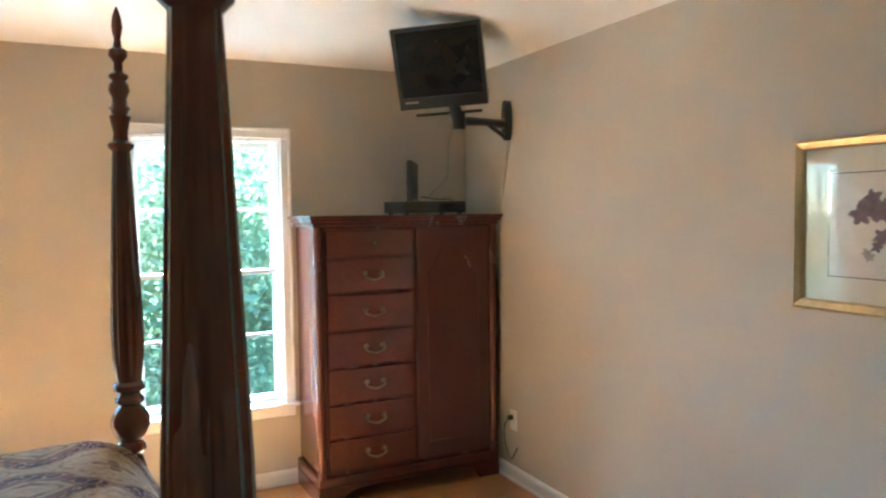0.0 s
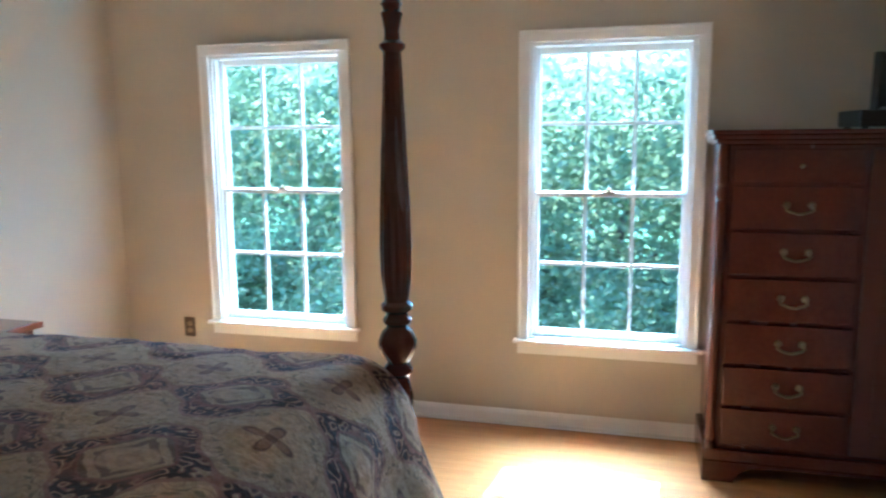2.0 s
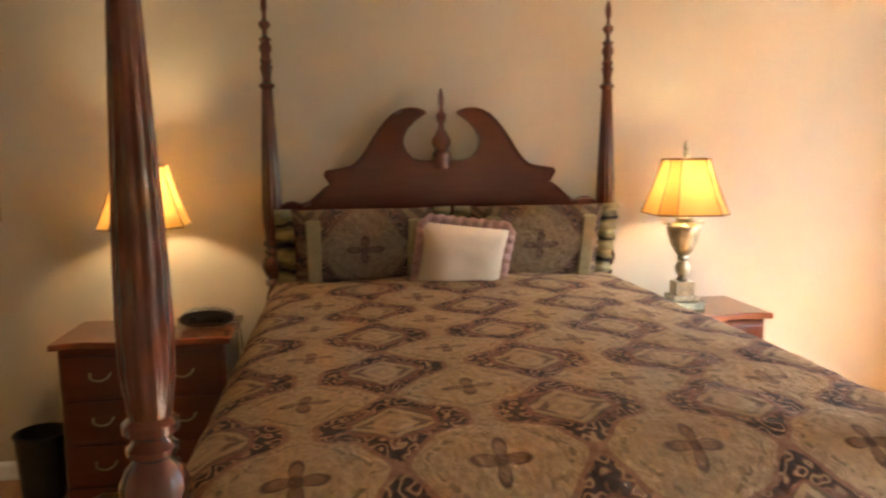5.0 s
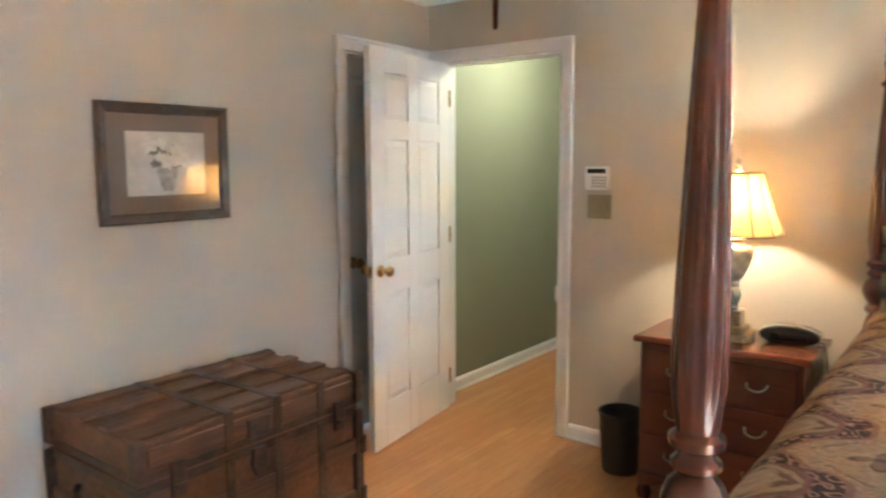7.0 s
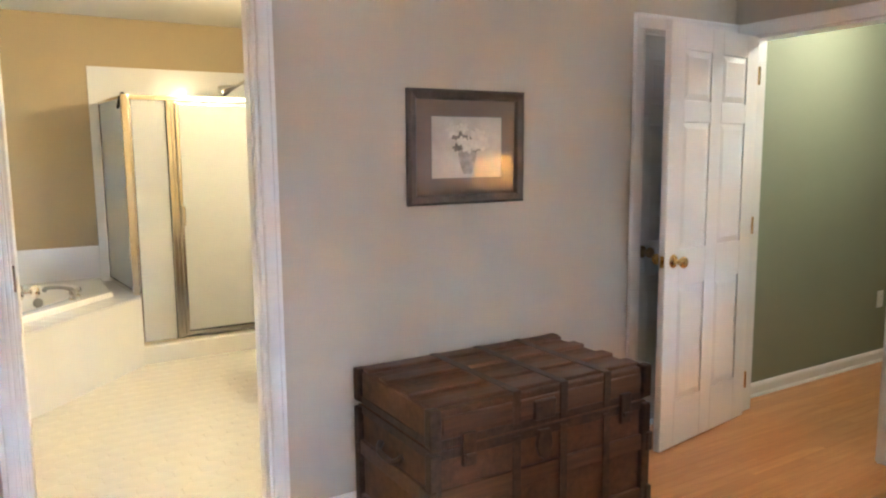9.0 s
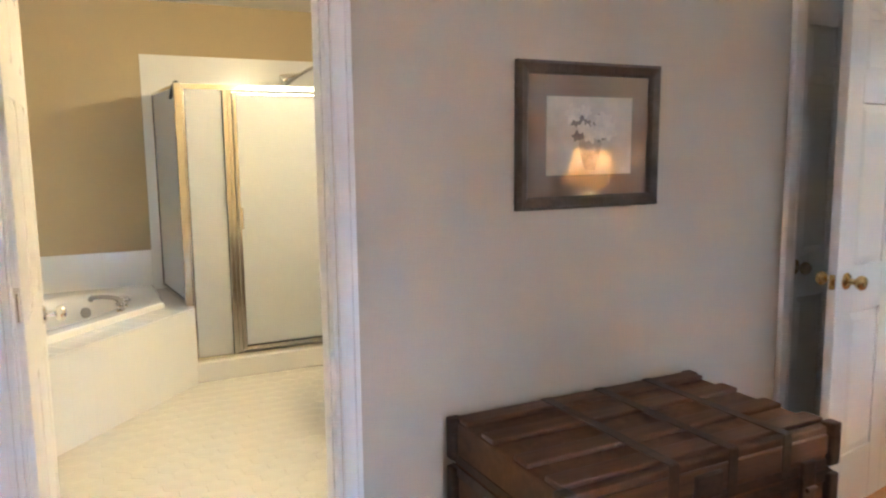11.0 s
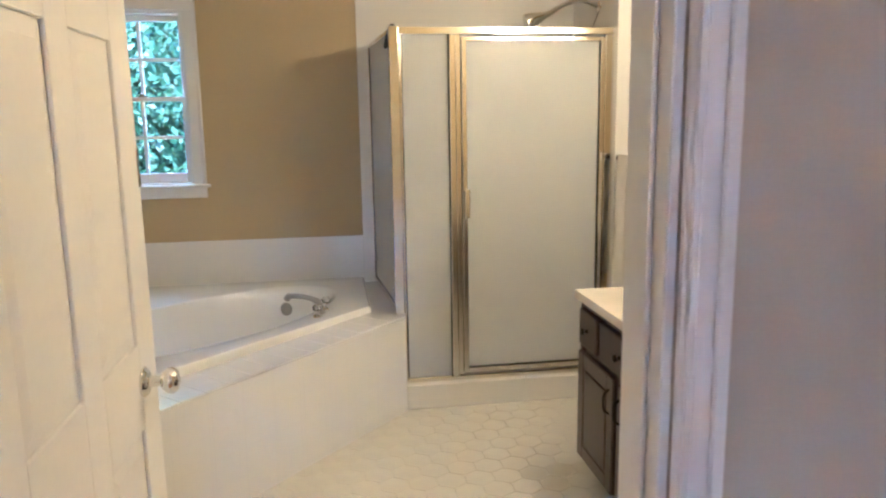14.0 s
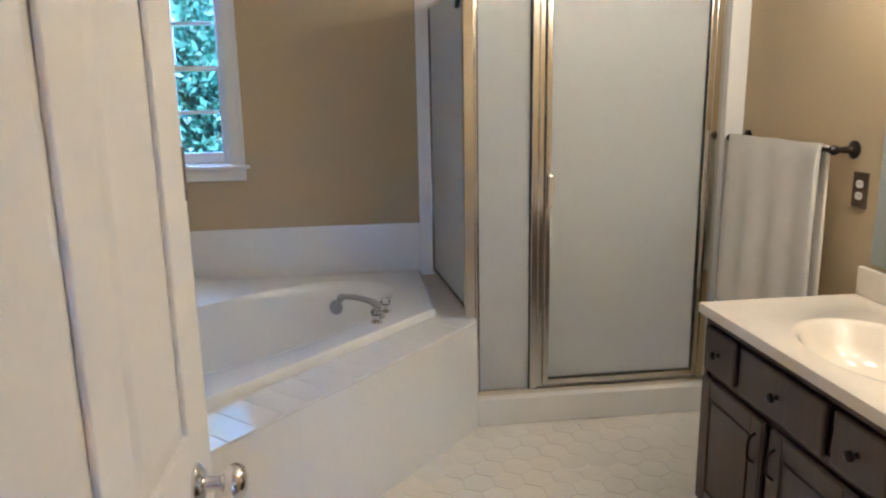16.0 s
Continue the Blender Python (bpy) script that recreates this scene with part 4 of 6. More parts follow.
def table_lamp(m):
    t = thing("table_lamp", "lit urn lamp in aged silver with amber bell shade", "lamp", m, "lamps beside the bed")
    bm = blank()
    prism(bm, [(x * 0.088 + 0.0, y * 0.088) for x, y in ((-1, -0.75), (-0.75, -1), (0.75, -1), (1, -0.75), (1, 0.75), (0.75, 1), (-0.75, 1), (-1, 0.75))], 0.0, 0.030, "z", 0.006)
    prism(bm, [(x * 0.060, y * 0.060) for x, y in ((-1, -1), (1, -1), (1, 1), (-1, 1))], 0.0301, 0.060, "z", 0.008)
    prism(bm, [(x * 0.043, y * 0.043) for x, y in ((-1, -1), (1, -1), (1, 1), (-1, 1))], 0.0601, 0.125, "z", 0.004)
    part("plinth", bm, PEWTER, t)
    bm = blank()
    lathe(bm, [(0.020, 0.1251), (0.028, 0.135), (0.018, 0.145), (0.030, 0.165), (0.036, 0.185), (0.030, 0.205), (0.017, 0.220), (0.026, 0.232), (0.022, 0.245), (0.040, 0.265),
               (0.062, 0.305), (0.073, 0.350), (0.076, 0.378), (0.066, 0.392), (0.040, 0.402), (0.034, 0.412), (0.046, 0.424), (0.030, 0.432)], 32)
    part("urn", bm, PEWTER, t, smooth=True)
    for s in (-1, 1):
        bm = blank()
        tube(bm, curve_pts([(0, s * 0.066, 0.392), (0, s * 0.082, 0.402), (0, s * 0.098, 0.398)], 6), 0.006, 8)
        part("ear", bm, PEWTER, t, smooth=True)
    bm = blank()
    tube(bm, [(0, 0, 0.432), (0, 0, 0.53)], 0.010)
    lathe(bm, [(0.016, 0.50), (0.018, 0.53), (0.016, 0.545)], 16)
    part("stem", bm, BRASS, t, smooth=True)
    bm = blank()
    corners = [(-1, -0.62), (-0.62, -1), (0.62, -1), (1, -0.62), (1, 0.62), (0.62, 1), (-0.62, 1), (-1, 0.62)]
    rows = []
    for k in range(9):
        a = k / 8
        half = 0.168 * (1 - a) ** 1.25 + 0.092 * (1 - (1 - a) ** 1.25)
        z = 0.445 + 0.250 * a
        ring = []
        for i in range(8):
            p, q = Vector(corners[i]), Vector(corners[(i + 1) % 8])
            for j in range(4):
                c = p.lerp(q, j / 4) * half
                bow = 1 - 0.02 * math.sin(math.pi * j / 4)
                ring.append(bm.verts.new((c.x * bow, c.y * bow, z)))
        rows.append(ring)
    for lo_r, hi_r in zip(rows, rows[1:]):
        n = len(lo_r)
        for i in range(n):
            bm.faces.new((lo_r[i], lo_r[(i + 1) % n], hi_r[(i + 1) % n], hi_r[i]))
    shade = part("shade", bm, SHADE, t, "amber cloth bell shade", True)
    for nm, ring_half, z in (("trim", 0.169, 0.445), ("trim", 0.093, 0.695)):
        bm = blank()
        pts = [(c[0] * ring_half, c[1] * ring_half, z) for c in corners]
        tube(bm, pts + [pts[0]], 0.0045, 8)
        part(nm, bm, SHADE_TRIM, shade)
    for i in range(8):
        bm = blank()
        pts = []
        for k in range(9):
            a = k / 8
            half = 0.169 * (1 - a) ** 1.25 + 0.093 * (1 - (1 - a) ** 1.25)
            pts.append((corners[i][0] * half, corners[i][1] * half, 0.445 + 0.250 * a))
        tube(bm, pts, 0.0028, 6)
        part("seam", bm, SHADE_TRIM, shade)
    bm = blank()
    for a in range(2):
        tube(bm, curve_pts([(0, (1 - 2 * a) * 0.02, 0.53), (0, (1 - 2 * a) * 0.055, 0.60), (0, 0.0, 0.700)], 6), 0.002, 6)
    part("harp", bm, BRASS, t, smooth=True)
    bm = blank()
    lathe(bm, [(0.006, 0.700), (0.014, 0.706), (0.010, 0.716), (0.016, 0.724), (0.009, 0.736), (0.014, 0.746), (0.011, 0.765), (0.003, 0.782)], 16)
    part("finial", bm, PEWTER, t, smooth=True)
    return t


lamp = table_lamp(pose(0.27, 1.845, 0.735, 0, 0, 3))
copy_thing(lamp, pose(0.26, 4.245, 0.735, 0, 0, -3))

clock = thing("clock_radio", "oval black clock radio with a silver top edge", "clock", pose(0.235, 2.07, 0.735, 0, 0, 4))
bm = blank()
prism(bm, [(0.115 * math.cos(a) ** 1, 0.039 + 0.039 * math.sin(a)) for a in np.linspace(0, 2 * math.pi, 28, endpoint=False)], -0.055, 0.05, "x", 0.008)
part("case", bm, BLACK, clock, smooth=True)
bm = blank()
tube(bm, [(0.030, 0.113 * math.cos(a), 0.043 + 0.038 * math.sin(a)) for a in np.linspace(0.3, math.pi - 0.3, 16)], 0.004, 8)
part("silver_rim", bm, CHROME, clock, smooth=True)
bm = blank()
box(bm, (0.0495, -0.07, 0.022), (0.0525, 0.07, 0.05), 0.001)
part("display", bm, SCREEN, clock)

phone_cord = thing("black_cable", "thin black cord dropping behind the nightstand", "cord", pose(0, 0, 0))
bm = blank()
tube(bm, curve_pts([(0.19, 2.16, 0.742), (0.20, 2.188, 0.742), (0.21, 2.202, 0.70), (0.17, 2.205, 0.60)], 6), 0.003, 6)
part("cord", bm, BLACK, phone_cord, smooth=True)

bin_ = thing("waste_basket", "small round dark waste basket on the floor", "waste basket", pose(0.22, 1.345, 0.0))
bm = blank()
lathe(bm, [(0.0, 0.004), (0.085, 0.004), (0.088, 0.010), (0.104, 0.285), (0.106, 0.290), (0.100, 0.290), (0.083, 0.014), (0.0, 0.010)], 40, cap=False)
part("basket_body", bm, BASKET, bin_, smooth=True)
bm = blank()
tube(bm, [(0.105 * math.cos(a), 0.105 * math.sin(a), 0.29) for a in np.linspace(0, 2 * math.pi, 33)], 0.006, 8)
part("rim", bm, BASKET, bin_, smooth=True)
bm = blank()
lathe(bm, [(0.080, 0.0), (0.084, 0.0), (0.084, 0.0039), (0.080, 0.0039)], 32, cap=False)
part("base_ring", bm, BASKET, bin_)

# ---- wall fittings in the bedroom ----
kp = thing("alarm_keypad", "white alarm keypad with dark display and button rows", "keypad", pose(0.0, 1.095, 1.335))
bm = blank()
box(bm, (0.0005, -0.064, 0), (0.024, 0.064, 0.118), 0.006, seg=2)
part("case", bm, WHITE_PLASTIC, kp)
bm = blank()
box(bm, (0.0243, -0.050, 0.084), (0.0262, 0.050, 0.108), 0.001)
part("display", bm, SCREEN, kp)
for r_ in range(4):
    for c_ in range(4):
        bm = blank()
        box(bm, (0.0243, -0.025 + c_ * 0.021, 0.014 + r_ * 0.015), (0.0262, -0.009 + c_ * 0.021, 0.024 + r_ * 0.015), 0.001)
        part("button", bm, GREY_PLASTIC, kp)
sp = thing("switch_plate", "tan metal double switch plate below the keypad", "light switch", pose(0.0, 1.105, 1.190))
bm = blank()
box(bm, (0.0005, -0.066, 0), (0.006, 0.066, 0.122), 0.002)
part("plate", bm, TAN_PLATE, sp)
for s in (-1, 1):
    bm = blank()
    box(bm, (0.0062, s * 0.026 - 0.005, 0.048), (0.015, s * 0.026 + 0.005, 0.074), 0.002, pose(0, 0, 0))
    part("switch", bm, TAN_PLATE, sp)


def outlet(m, plate, face, label):
    o = thing("power_outlet", label, "outlet", m)
    bm = blank()
    box(bm, (-0.036, 0.0004, -0.058), (0.036, 0.006, 0.058), 0.002)
    part("plate", bm, plate, o)
    for s in (-1, 1):
        bm = blank()
        prism(bm, [(0.0165 * math.cos(a), s * 0.0195 + 0.0145 * max(-0.85, min(0.85, math.sin(a)))) for a in np.linspace(0, 2 * math.pi, 20, endpoint=False)], 0.0062, 0.009, "y")
        soc = part("socket", bm, face, o)
        bm = blank()
        for q in (-0.006, 0.006):
            box(bm, (q - 0.001, 0.0091, s * 0.0195 - 0.002), (q + 0.001, 0.0096, s * 0.0195 + 0.006))
        part("slot", bm, BLACK, soc)
    return o


outlet(pose(0.415, NY, 0.415, 0, 0, 180), BROWN_PLATE, TAN_PLATE, "brown outlet plate low on the window wall")
outlet(pose(-1.66, -0.02, 0.44), WHITE_PLASTIC, WHITE_PLASTIC, "white outlet plate on the green hall wall")
oe = outlet(pose(EX, 5.16, 0.345, 0, 0, 90), WHITE_PLASTIC, WHITE_PLASTIC, "white outlet with a black plug and cord")
bm = blank()
box(bm, (-0.012, 0.0098, 0.006), (0.012, 0.040, 0.034), 0.004)
plug = part("plug", bm, BLACK, oe)
bm = blank()
tube(bm, curve_pts([(0, 0.038, 0.02), (0.0, 0.065, -0.03), (-0.01, 0.06, -0.14), (-0.05, 0.05, -0.20), (-0.11, 0.045, -0.12)], 8), 0.0035, 6)
part("cord", bm, BLACK, plug, smooth=True)

strip = thing("wall_hanging", "narrow dark wooden strip hung above the doorway", "wall hanging", pose(0.0, 0.475, 2.19))
bm = blank()
prism(bm, [(-0.014, 0.012), (-0.008, 0.0), (0.008, 0.0), (0.014, 0.012), (0.016, 0.175), (-0.016, 0.175)], 0.0005, 0.014, "x", 0.002)
part("strip", bm, MAHOGANY, strip)


def flower_blob(bm, cx, cz, r, y, seed):
    rnd = random.Random(seed)
    pts = []
    for k in range(22):
        a = 2 * math.pi * k / 22
        q = r * (0.78 + 0.22 * math.cos(5 * a + seed)) * rnd.uniform(0.9, 1.08)
        pts.append(bm.verts.new((cx + q * math.cos(a), y, cz + q * math.sin(a) * 0.9)))
    bm.faces.new(pts)


def picture(m, w, h, fw, frame_mat, mat_mat, mat_w, paper, label, flowers):
    """A framed print under glass; local x along the wall, y out of it, z up from the bottom edge."""
    p = thing("framed_picture", label, "picture", m)
    bm = blank()
    prof = [(0.0, 0.0005), (0.0, 0.020), (0.25, 0.030), (0.5, 0.026), (0.8, 0.022), (1.0, 0.014), (1.0, 0.0005)]
    corners = [(-w / 2, 0, 1, 1), (w / 2, 0, -1, 1), (w / 2, h, -1, -1), (-w / 2, h, 1, -1)]
    rings = [[bm.verts.new((x + sx * fw * q[0], q[1], z + sz * fw * q[0])) for q in prof] for x, z, sx, sz in corners]
    for i in range(4):
        a, b = rings[i], rings[(i + 1) % 4]
        for j in range(len(prof)):
            k = (j + 1) % len(prof)
            bm.faces.new((a[j], b[j], b[k], a[k]))
    part("frame", bm, frame_mat, p)
    bm = blank()
    iw, ih = w / 2 - fw, h - 2 * fw
    box(bm, (-iw, 0.001, fw), (iw, 0.008, h - fw))
    part("mat_board", bm, mat_mat, p)
    bm = blank()
    aw, az0, az1 = iw - mat_w, fw + mat_w * 0.92, h - fw - mat_w * 0.92
    box(bm, (-aw, 0.0081, az0), (aw, 0.0095, az1))
    art = part("print", bm, paper, p)
    bm = blank()
    e = 0.004
    for a, b in (((-aw - e, az0 - e), (aw + e, az0 - 0.0002)), ((-aw - e, az1 + 0.0002), (aw + e, az1 + e)), ((-aw - e, az0), (-aw - 0.0002, az1)), ((aw + 0.0002, az0), (aw + e, az1))):
        box(bm, (a[0], 0.0081, a[1]), (b[0], 0.0088, b[1]))
    part("mat_line", bm, INK_DARK, p)
    flowers(art, aw, az0, az1)
    return p


def vase_bouquet(art, aw, z0, z1):
    zc = z0 + (z1 - z0) * 0.62
    bm = blank()
    vs = [bm.verts.new((x * aw, 0.0100, z0 + (z1 - z0) * z)) for x, z in ((-0.12, 0.06), (0.12, 0.06), (0.22, 0.25), (0.27, 0.40), (0.22, 0.50), (-0.22, 0.50), (-0.27, 0.40), (-0.22, 0.25))]
    bm.faces.new(vs)
    part("vase", bm, INK_VASE, art)
    rnd = random.Random(4)
    bm = blank()
    for k in range(14):
        flower_blob(bm, rnd.uniform(-0.42, 0.42) * aw, zc + rnd.uniform(-0.15, 0.12) * (z1 - z0), 0.022, 0.0102 + k * 0.00002, k)
    part("leaf", bm, INK_DARK, art)["kind"] = "stuff"
    bm = blank()
    for k in range(13):
        a = rnd.uniform(0, 6.28)
        q = rnd.uniform(0.1, 1) ** 0.5
        flower_blob(bm, 0.52 * aw * q * math.cos(a), zc + 0.04 * (z1 - z0) + 0.24 * (z1 - z0) * q * math.sin(a), rnd.uniform(0.026, 0.042), 0.0106 + k * 0.00002, 30 + k)
    part("blossom", bm, INK_PALE, art)["kind"] = "stuff"


def plum_bloom(art, aw, z0, z1):
    rnd = random.Random(9)
    h = z1 - z0
    bm = blank()
    for k, (x, z, r) in enumerate(((0.45, 0.66, 0.050), (0.30, 0.62, 0.042), (0.58, 0.60, 0.042), (0.42, 0.76, 0.034), (0.10, 0.55, 0.030), (0.30, 0.40, 0.030), (0.36, 0.30, 0.022), (0.20, 0.72, 0.026))):
        flower_blob(bm, x * aw, z0 + z * h, r, 0.0102 + k * 0.00002, 60 + k)
    part("blossom", bm, INK_PLUM, art)["kind"] = "stuff"
    bm = blank()
    for k in range(8):
        flower_blob(bm, rnd.uniform(-0.5, 0.6) * aw, z0 + rnd.uniform(0.2, 0.6) * h, rnd.uniform(0.012, 0.026), 0.0101, 80 + k)
    part("leaf", bm, INK_VASE, art)["kind"] = "stuff"


picture(pose(1.722, 0.0, 1.240, -0.45), 0.582, 0.474, 0.042, DARK_FRAME, MAT_BROWN, 0.074, PAPER, "dark framed still life of white flowers in a vase", vase_bouquet)
picture(pose(EX, 2.965, 1.204, 0, 0, 90), 0.74, 0.553, 0.034, GILT, MAT_CREAM, 0.088, PAPER_PALE, "gilt framed print of plum coloured blooms", plum_bloom)


# ---- armoire ----
arm = thing("tall_chest", "dark mahogany gentleman's chest with drawers and a tall door", "chest", pose(3.236, 5.290, 0))
AW, AD = 1.086, 0.410
bm = blank()
box(bm, (0.02, 0.012, 0.14), (AW - 0.02, AD, 1.462), 0.004)
part("body", bm, MAHOGANY, arm)
bm = blank()
box(bm, (-0.004, -0.012, 1.462), (AW + 0.004, AD + 0.004, 1.482), 0.006, seg=2)
box(bm, (-0.016, -0.026, 1.4822), (AW + 0.016, AD + 0.006, 1.502), 0.006, seg=2)
box(bm, (-0.024, -0.036, 1.5022), (AW + 0.024, AD + 0.008, 1.522), 0.007, seg=2)
part("cornice", bm, MAHOGANY, arm)
bm = blank()
box(bm, (0.0, -0.012, 0.095), (AW, AD + 0.002, 0.150), 0.010, seg=2)
prism(bm, [(0.0, 0.0), (0.13, 0.0), (0.15, 0.045), (0.20, 0.070), (0.30, 0.078), (AW - 0.30, 0.078), (AW - 0.20, 0.070), (AW - 0.15, 0.045), (AW - 0.13, 0.0), (AW, 0.0), (AW, 0.0948), (0.0, 0.0948)], -0.010, 0.014, "y", 0.003)
part("plinth", bm, MAHOGANY_X, arm)
for x in (0.03, AW - 0.03):
    bm = blank()
    box(bm, (x - 0.03, 0.0142, 0.0), (x + 0.03, AD, 0.0948), 0.004)
    part("foot", bm, MAHOGANY, arm)
for x in (0.028, AW - 0.028):
    bm = blank()
    lathe(bm, [(0.026, 0.150), (0.028, 0.17), (0.020, 0.185), (0.027, 0.20), (0.024, 0.22), (0.022, 0.24), (0.022, 1.20), (0.026, 1.22), (0.018, 1.235), (0.029, 1.262), (0.020, 1.29), (0.027, 1.305), (0.024, 1.36), (0.028, 1.40), (0.024, 1.461)], 40, pose(x, 0.006, 0), 10, (0.25, 1.19, 0.14))
    part("corner_column", bm, MAHOGANY, arm, smooth=True)
SPLIT = 0.575
edges = [0.165, 0.345, 0.530, 0.720, 0.915, 1.110, 1.300, 1.450]
for z0, z1 in zip(edges, edges[1:]):
    bm = blank()
    box(bm, (0.065, -0.008, z0 + 0.006), (SPLIT - 0.02, 0.0118, z1 - 0.006), 0.006, seg=2)
    dr = part("drawer", bm, MAHOGANY_X, arm)
    cx, cz = (0.065 + SPLIT - 0.02) / 2 + 0.012, (z0 + z1) / 2
    bm = blank()
    if z0 > 1.25:
        lathe(bm, [(0.004, 0), (0.004, 0.010), (0.009, 0.016), (0.006, 0.022)], 12, pose(cx, -0.0078, cz, 90))
        part("knob", bm, ANTIQUE, dr, "small brass knob", True)
        continue
    for s in (-1, 1):
        lathe(bm, [(0.015, 0), (0.013, 0.004), (0.006, 0.006), (0.006, 0.020)], 14, pose(cx + s * 0.046, -0.0078, cz + 0.012, 90))
    tube(bm, curve_pts([(cx - 0.046, -0.024, cz + 0.012), (cx - 0.050, -0.028, cz - 0.006), (cx - 0.020, -0.032, cz - 0.018), (cx, -0.034, cz - 0.022), (cx + 0.020, -0.032, cz - 0.018), (cx + 0.050, -0.028, cz - 0.006), (cx + 0.046, -0.024, cz + 0.012)], 6), 0.0052, 8)
    part("handle", bm, ANTIQUE, dr, "antique brass bail pull", True)
bm = blank()
dx0, dx1 = SPLIT, AW - 0.06
box(bm, (dx0, -0.008, 0.168), (dx1, 0.0118, 1.446), 0.006, seg=2)
adoor = part("cabinet_door", bm, CHEST_WOOD, arm)
bm = blank()
pts = [(dx0 + 0.07, 0.26), (dx1 - 0.07, 0.26), (dx1 - 0.07, 1.20)]
ccx = (dx0 + dx1) / 2
for k in range(13):
    a = math.pi * k / 12
    pts.append((ccx + math.cos(a) * 0.105, 1.24 + math.sin(a) * 0.115))
pts.append((dx0 + 0.07, 1.20))
prism(bm, pts, -0.012, -0.0085, "y", 0.003)
part("arched_panel", bm, CHEST_WOOD, adoor)
bm = blank()
tube(bm, [(p[0], -0.0085, p[1]) for p in pts + [pts[0]]], 0.0055, 8)
part("panel_moulding", bm, CHEST_WOOD, adoor, smooth=True)
bm = blank()
tube(bm, curve_pts([(ccx + 0.06, -0.020, 1.29), (ccx + 0.075, -0.036, 1.27), (ccx + 0.082, -0.036, 1.245), (ccx + 0.098, -0.020, 1.225)], 6), 0.005, 8)
part("handle", bm, ANTIQUE, adoor, "antique brass pull", True)

# ---- on the chest and the TV ----
TOPZ = 1.522
rec = thing("cable_box", "flat black cable box on the tall chest", "cable box", pose(3.965, 5.50, TOPZ, 0, 0, 4))
bm = blank()
box(bm, (-0.20, -0.13, 0.008), (0.20, 0.13, 0.074), 0.006, seg=2)
part("case", bm, BLACK, rec)
bm = blank()
box(bm, (0.02, -0.1325, 0.018), (0.19, -0.1303, 0.060), 0.001)
part("front_panel", bm, SCREEN, rec)
for x in (-0.17, 0.17):
    for y in (-0.10, 0.10):
        bm = blank()
        lathe(bm, [(0.014, 0), (0.014, 0.0079)], 12, pose(x, y, 0))
        part("rubber_foot", bm, BLACK, rec)
modem = thing("modem", "slim upright black modem standing on the cable box", "modem", pose(3.888, 5.50, TOPZ + 0.0742, 0, 0, -38))
bm = blank()
prism(bm, [(-0.078, 0.0), (0.072, 0.0), (0.078, 0.22), (-0.070, 0.232)], -0.016, 0.016, "x", 0.005)
part("case", bm, BLACK, modem)
bm = blank()
box(bm, (-0.03, -0.05, 0.0), (0.03, 0.05, 0.012), 0.003)
part("stand", bm, GREY_PLASTIC, modem)
cab = thing("cables", "tangled grey cables behind the modem", "cable", pose(0, 0, 0))
for k, pts in enumerate(([(3.92, 5.46, TOPZ + 0.10), (4.02, 5.42, TOPZ + 0.085), (4.10, 5.43, TOPZ + 0.084), (4.16, 5.51, TOPZ + 0.05)],
                         [(3.98, 5.50, TOPZ + 0.085), (4.02, 5.51, TOPZ + 0.13), (4.10, 5.58, TOPZ + 0.17), (4.18, 5.63, TOPZ + 0.24), (4.20, 5.66, TOPZ + 0.40), (4.17, 5.51, 2.06)],
                         [(4.00, 5.43, TOPZ + 0.080), (4.08, 5.40, TOPZ + 0.10), (4.14, 5.47, TOPZ + 0.08)])):
    bm = blank()
    tube(bm, curve_pts(pts, 8), 0.0038, 6)
    part("cable", bm, GREY_PLASTIC if k else BLACK, cab, smooth=True)

tv = thing("wall_tv", "small flat TV on a black swing arm near the ceiling", "television", pose(0, 0, 0))
TVM = Matrix.Translation((3.84, 5.02, 2.275)) @ Matrix.Rotation(radians(-38), 4, "Z") @ Matrix.Rotation(radians(19), 4, "X") @ Matrix.Rotation(radians(-2.5), 4, "Y")
bm = blank()
box(bm, (-0.232, -0.02, -0.205), (0.232, 0.030, 0.205), 0.012, TVM, 2)
prism(bm, [(-0.205, -0.18), (0.205, -0.18), (0.205, 0.19), (-0.205, 0.19)], 0.0302, 0.085, "y", 0.03, TVM)
cas = part("casing", bm, GREY_PLASTIC, tv, "grey plastic casing")
bm = blank()
for a, b in (((-0.232, -0.205), (0.232, -0.145)), ((-0.232, 0.185), (0.232, 0.205)), ((-0.232, -0.1448), (-0.212, 0.1848)), ((0.212, -0.1448), (0.232, 0.1848))):
    box(bm, (a[0], -0.0265, a[1]), (b[0], -0.0205, b[1]), 0.002, TVM)
part("bezel", bm, BLACK, tv)
bm = blank()
box(bm, (-0.2118, -0.0232, -0.1446), (0.2118, -0.0206, 0.1846), 0, TVM)
part("screen", bm, SCREEN, tv, "dark glossy screen")
bm = blank()
box(bm, (-0.20, -0.0275, -0.172), (-0.13, -0.0267, -0.164), 0, TVM)
part("mark", bm, GREY_PLASTIC, tv)
bm = blank()
tube(bm, [TVM @ Vector((-0.15, -0.03, -0.235)), TVM @ Vector((0.19, 0.02, -0.245))], 0.008, 8)
part("bar", bm, BLACK, tv)
armend = Vector((3.95, 5.03, 2.005))
plate = Vector((EX, 5.178, 2.02))
bm = blank()
tube(bm, [TVM @ Vector((0.03, 0.07, -0.10)), armend + Vector((-0.02, 0.0, 0.05)), armend], [0.028, 0.034, 0.034], 12)
lathe(bm, [(0.034, -0.045), (0.036, 0.0), (0.034, 0.045)], 16, Matrix.Translation(armend))
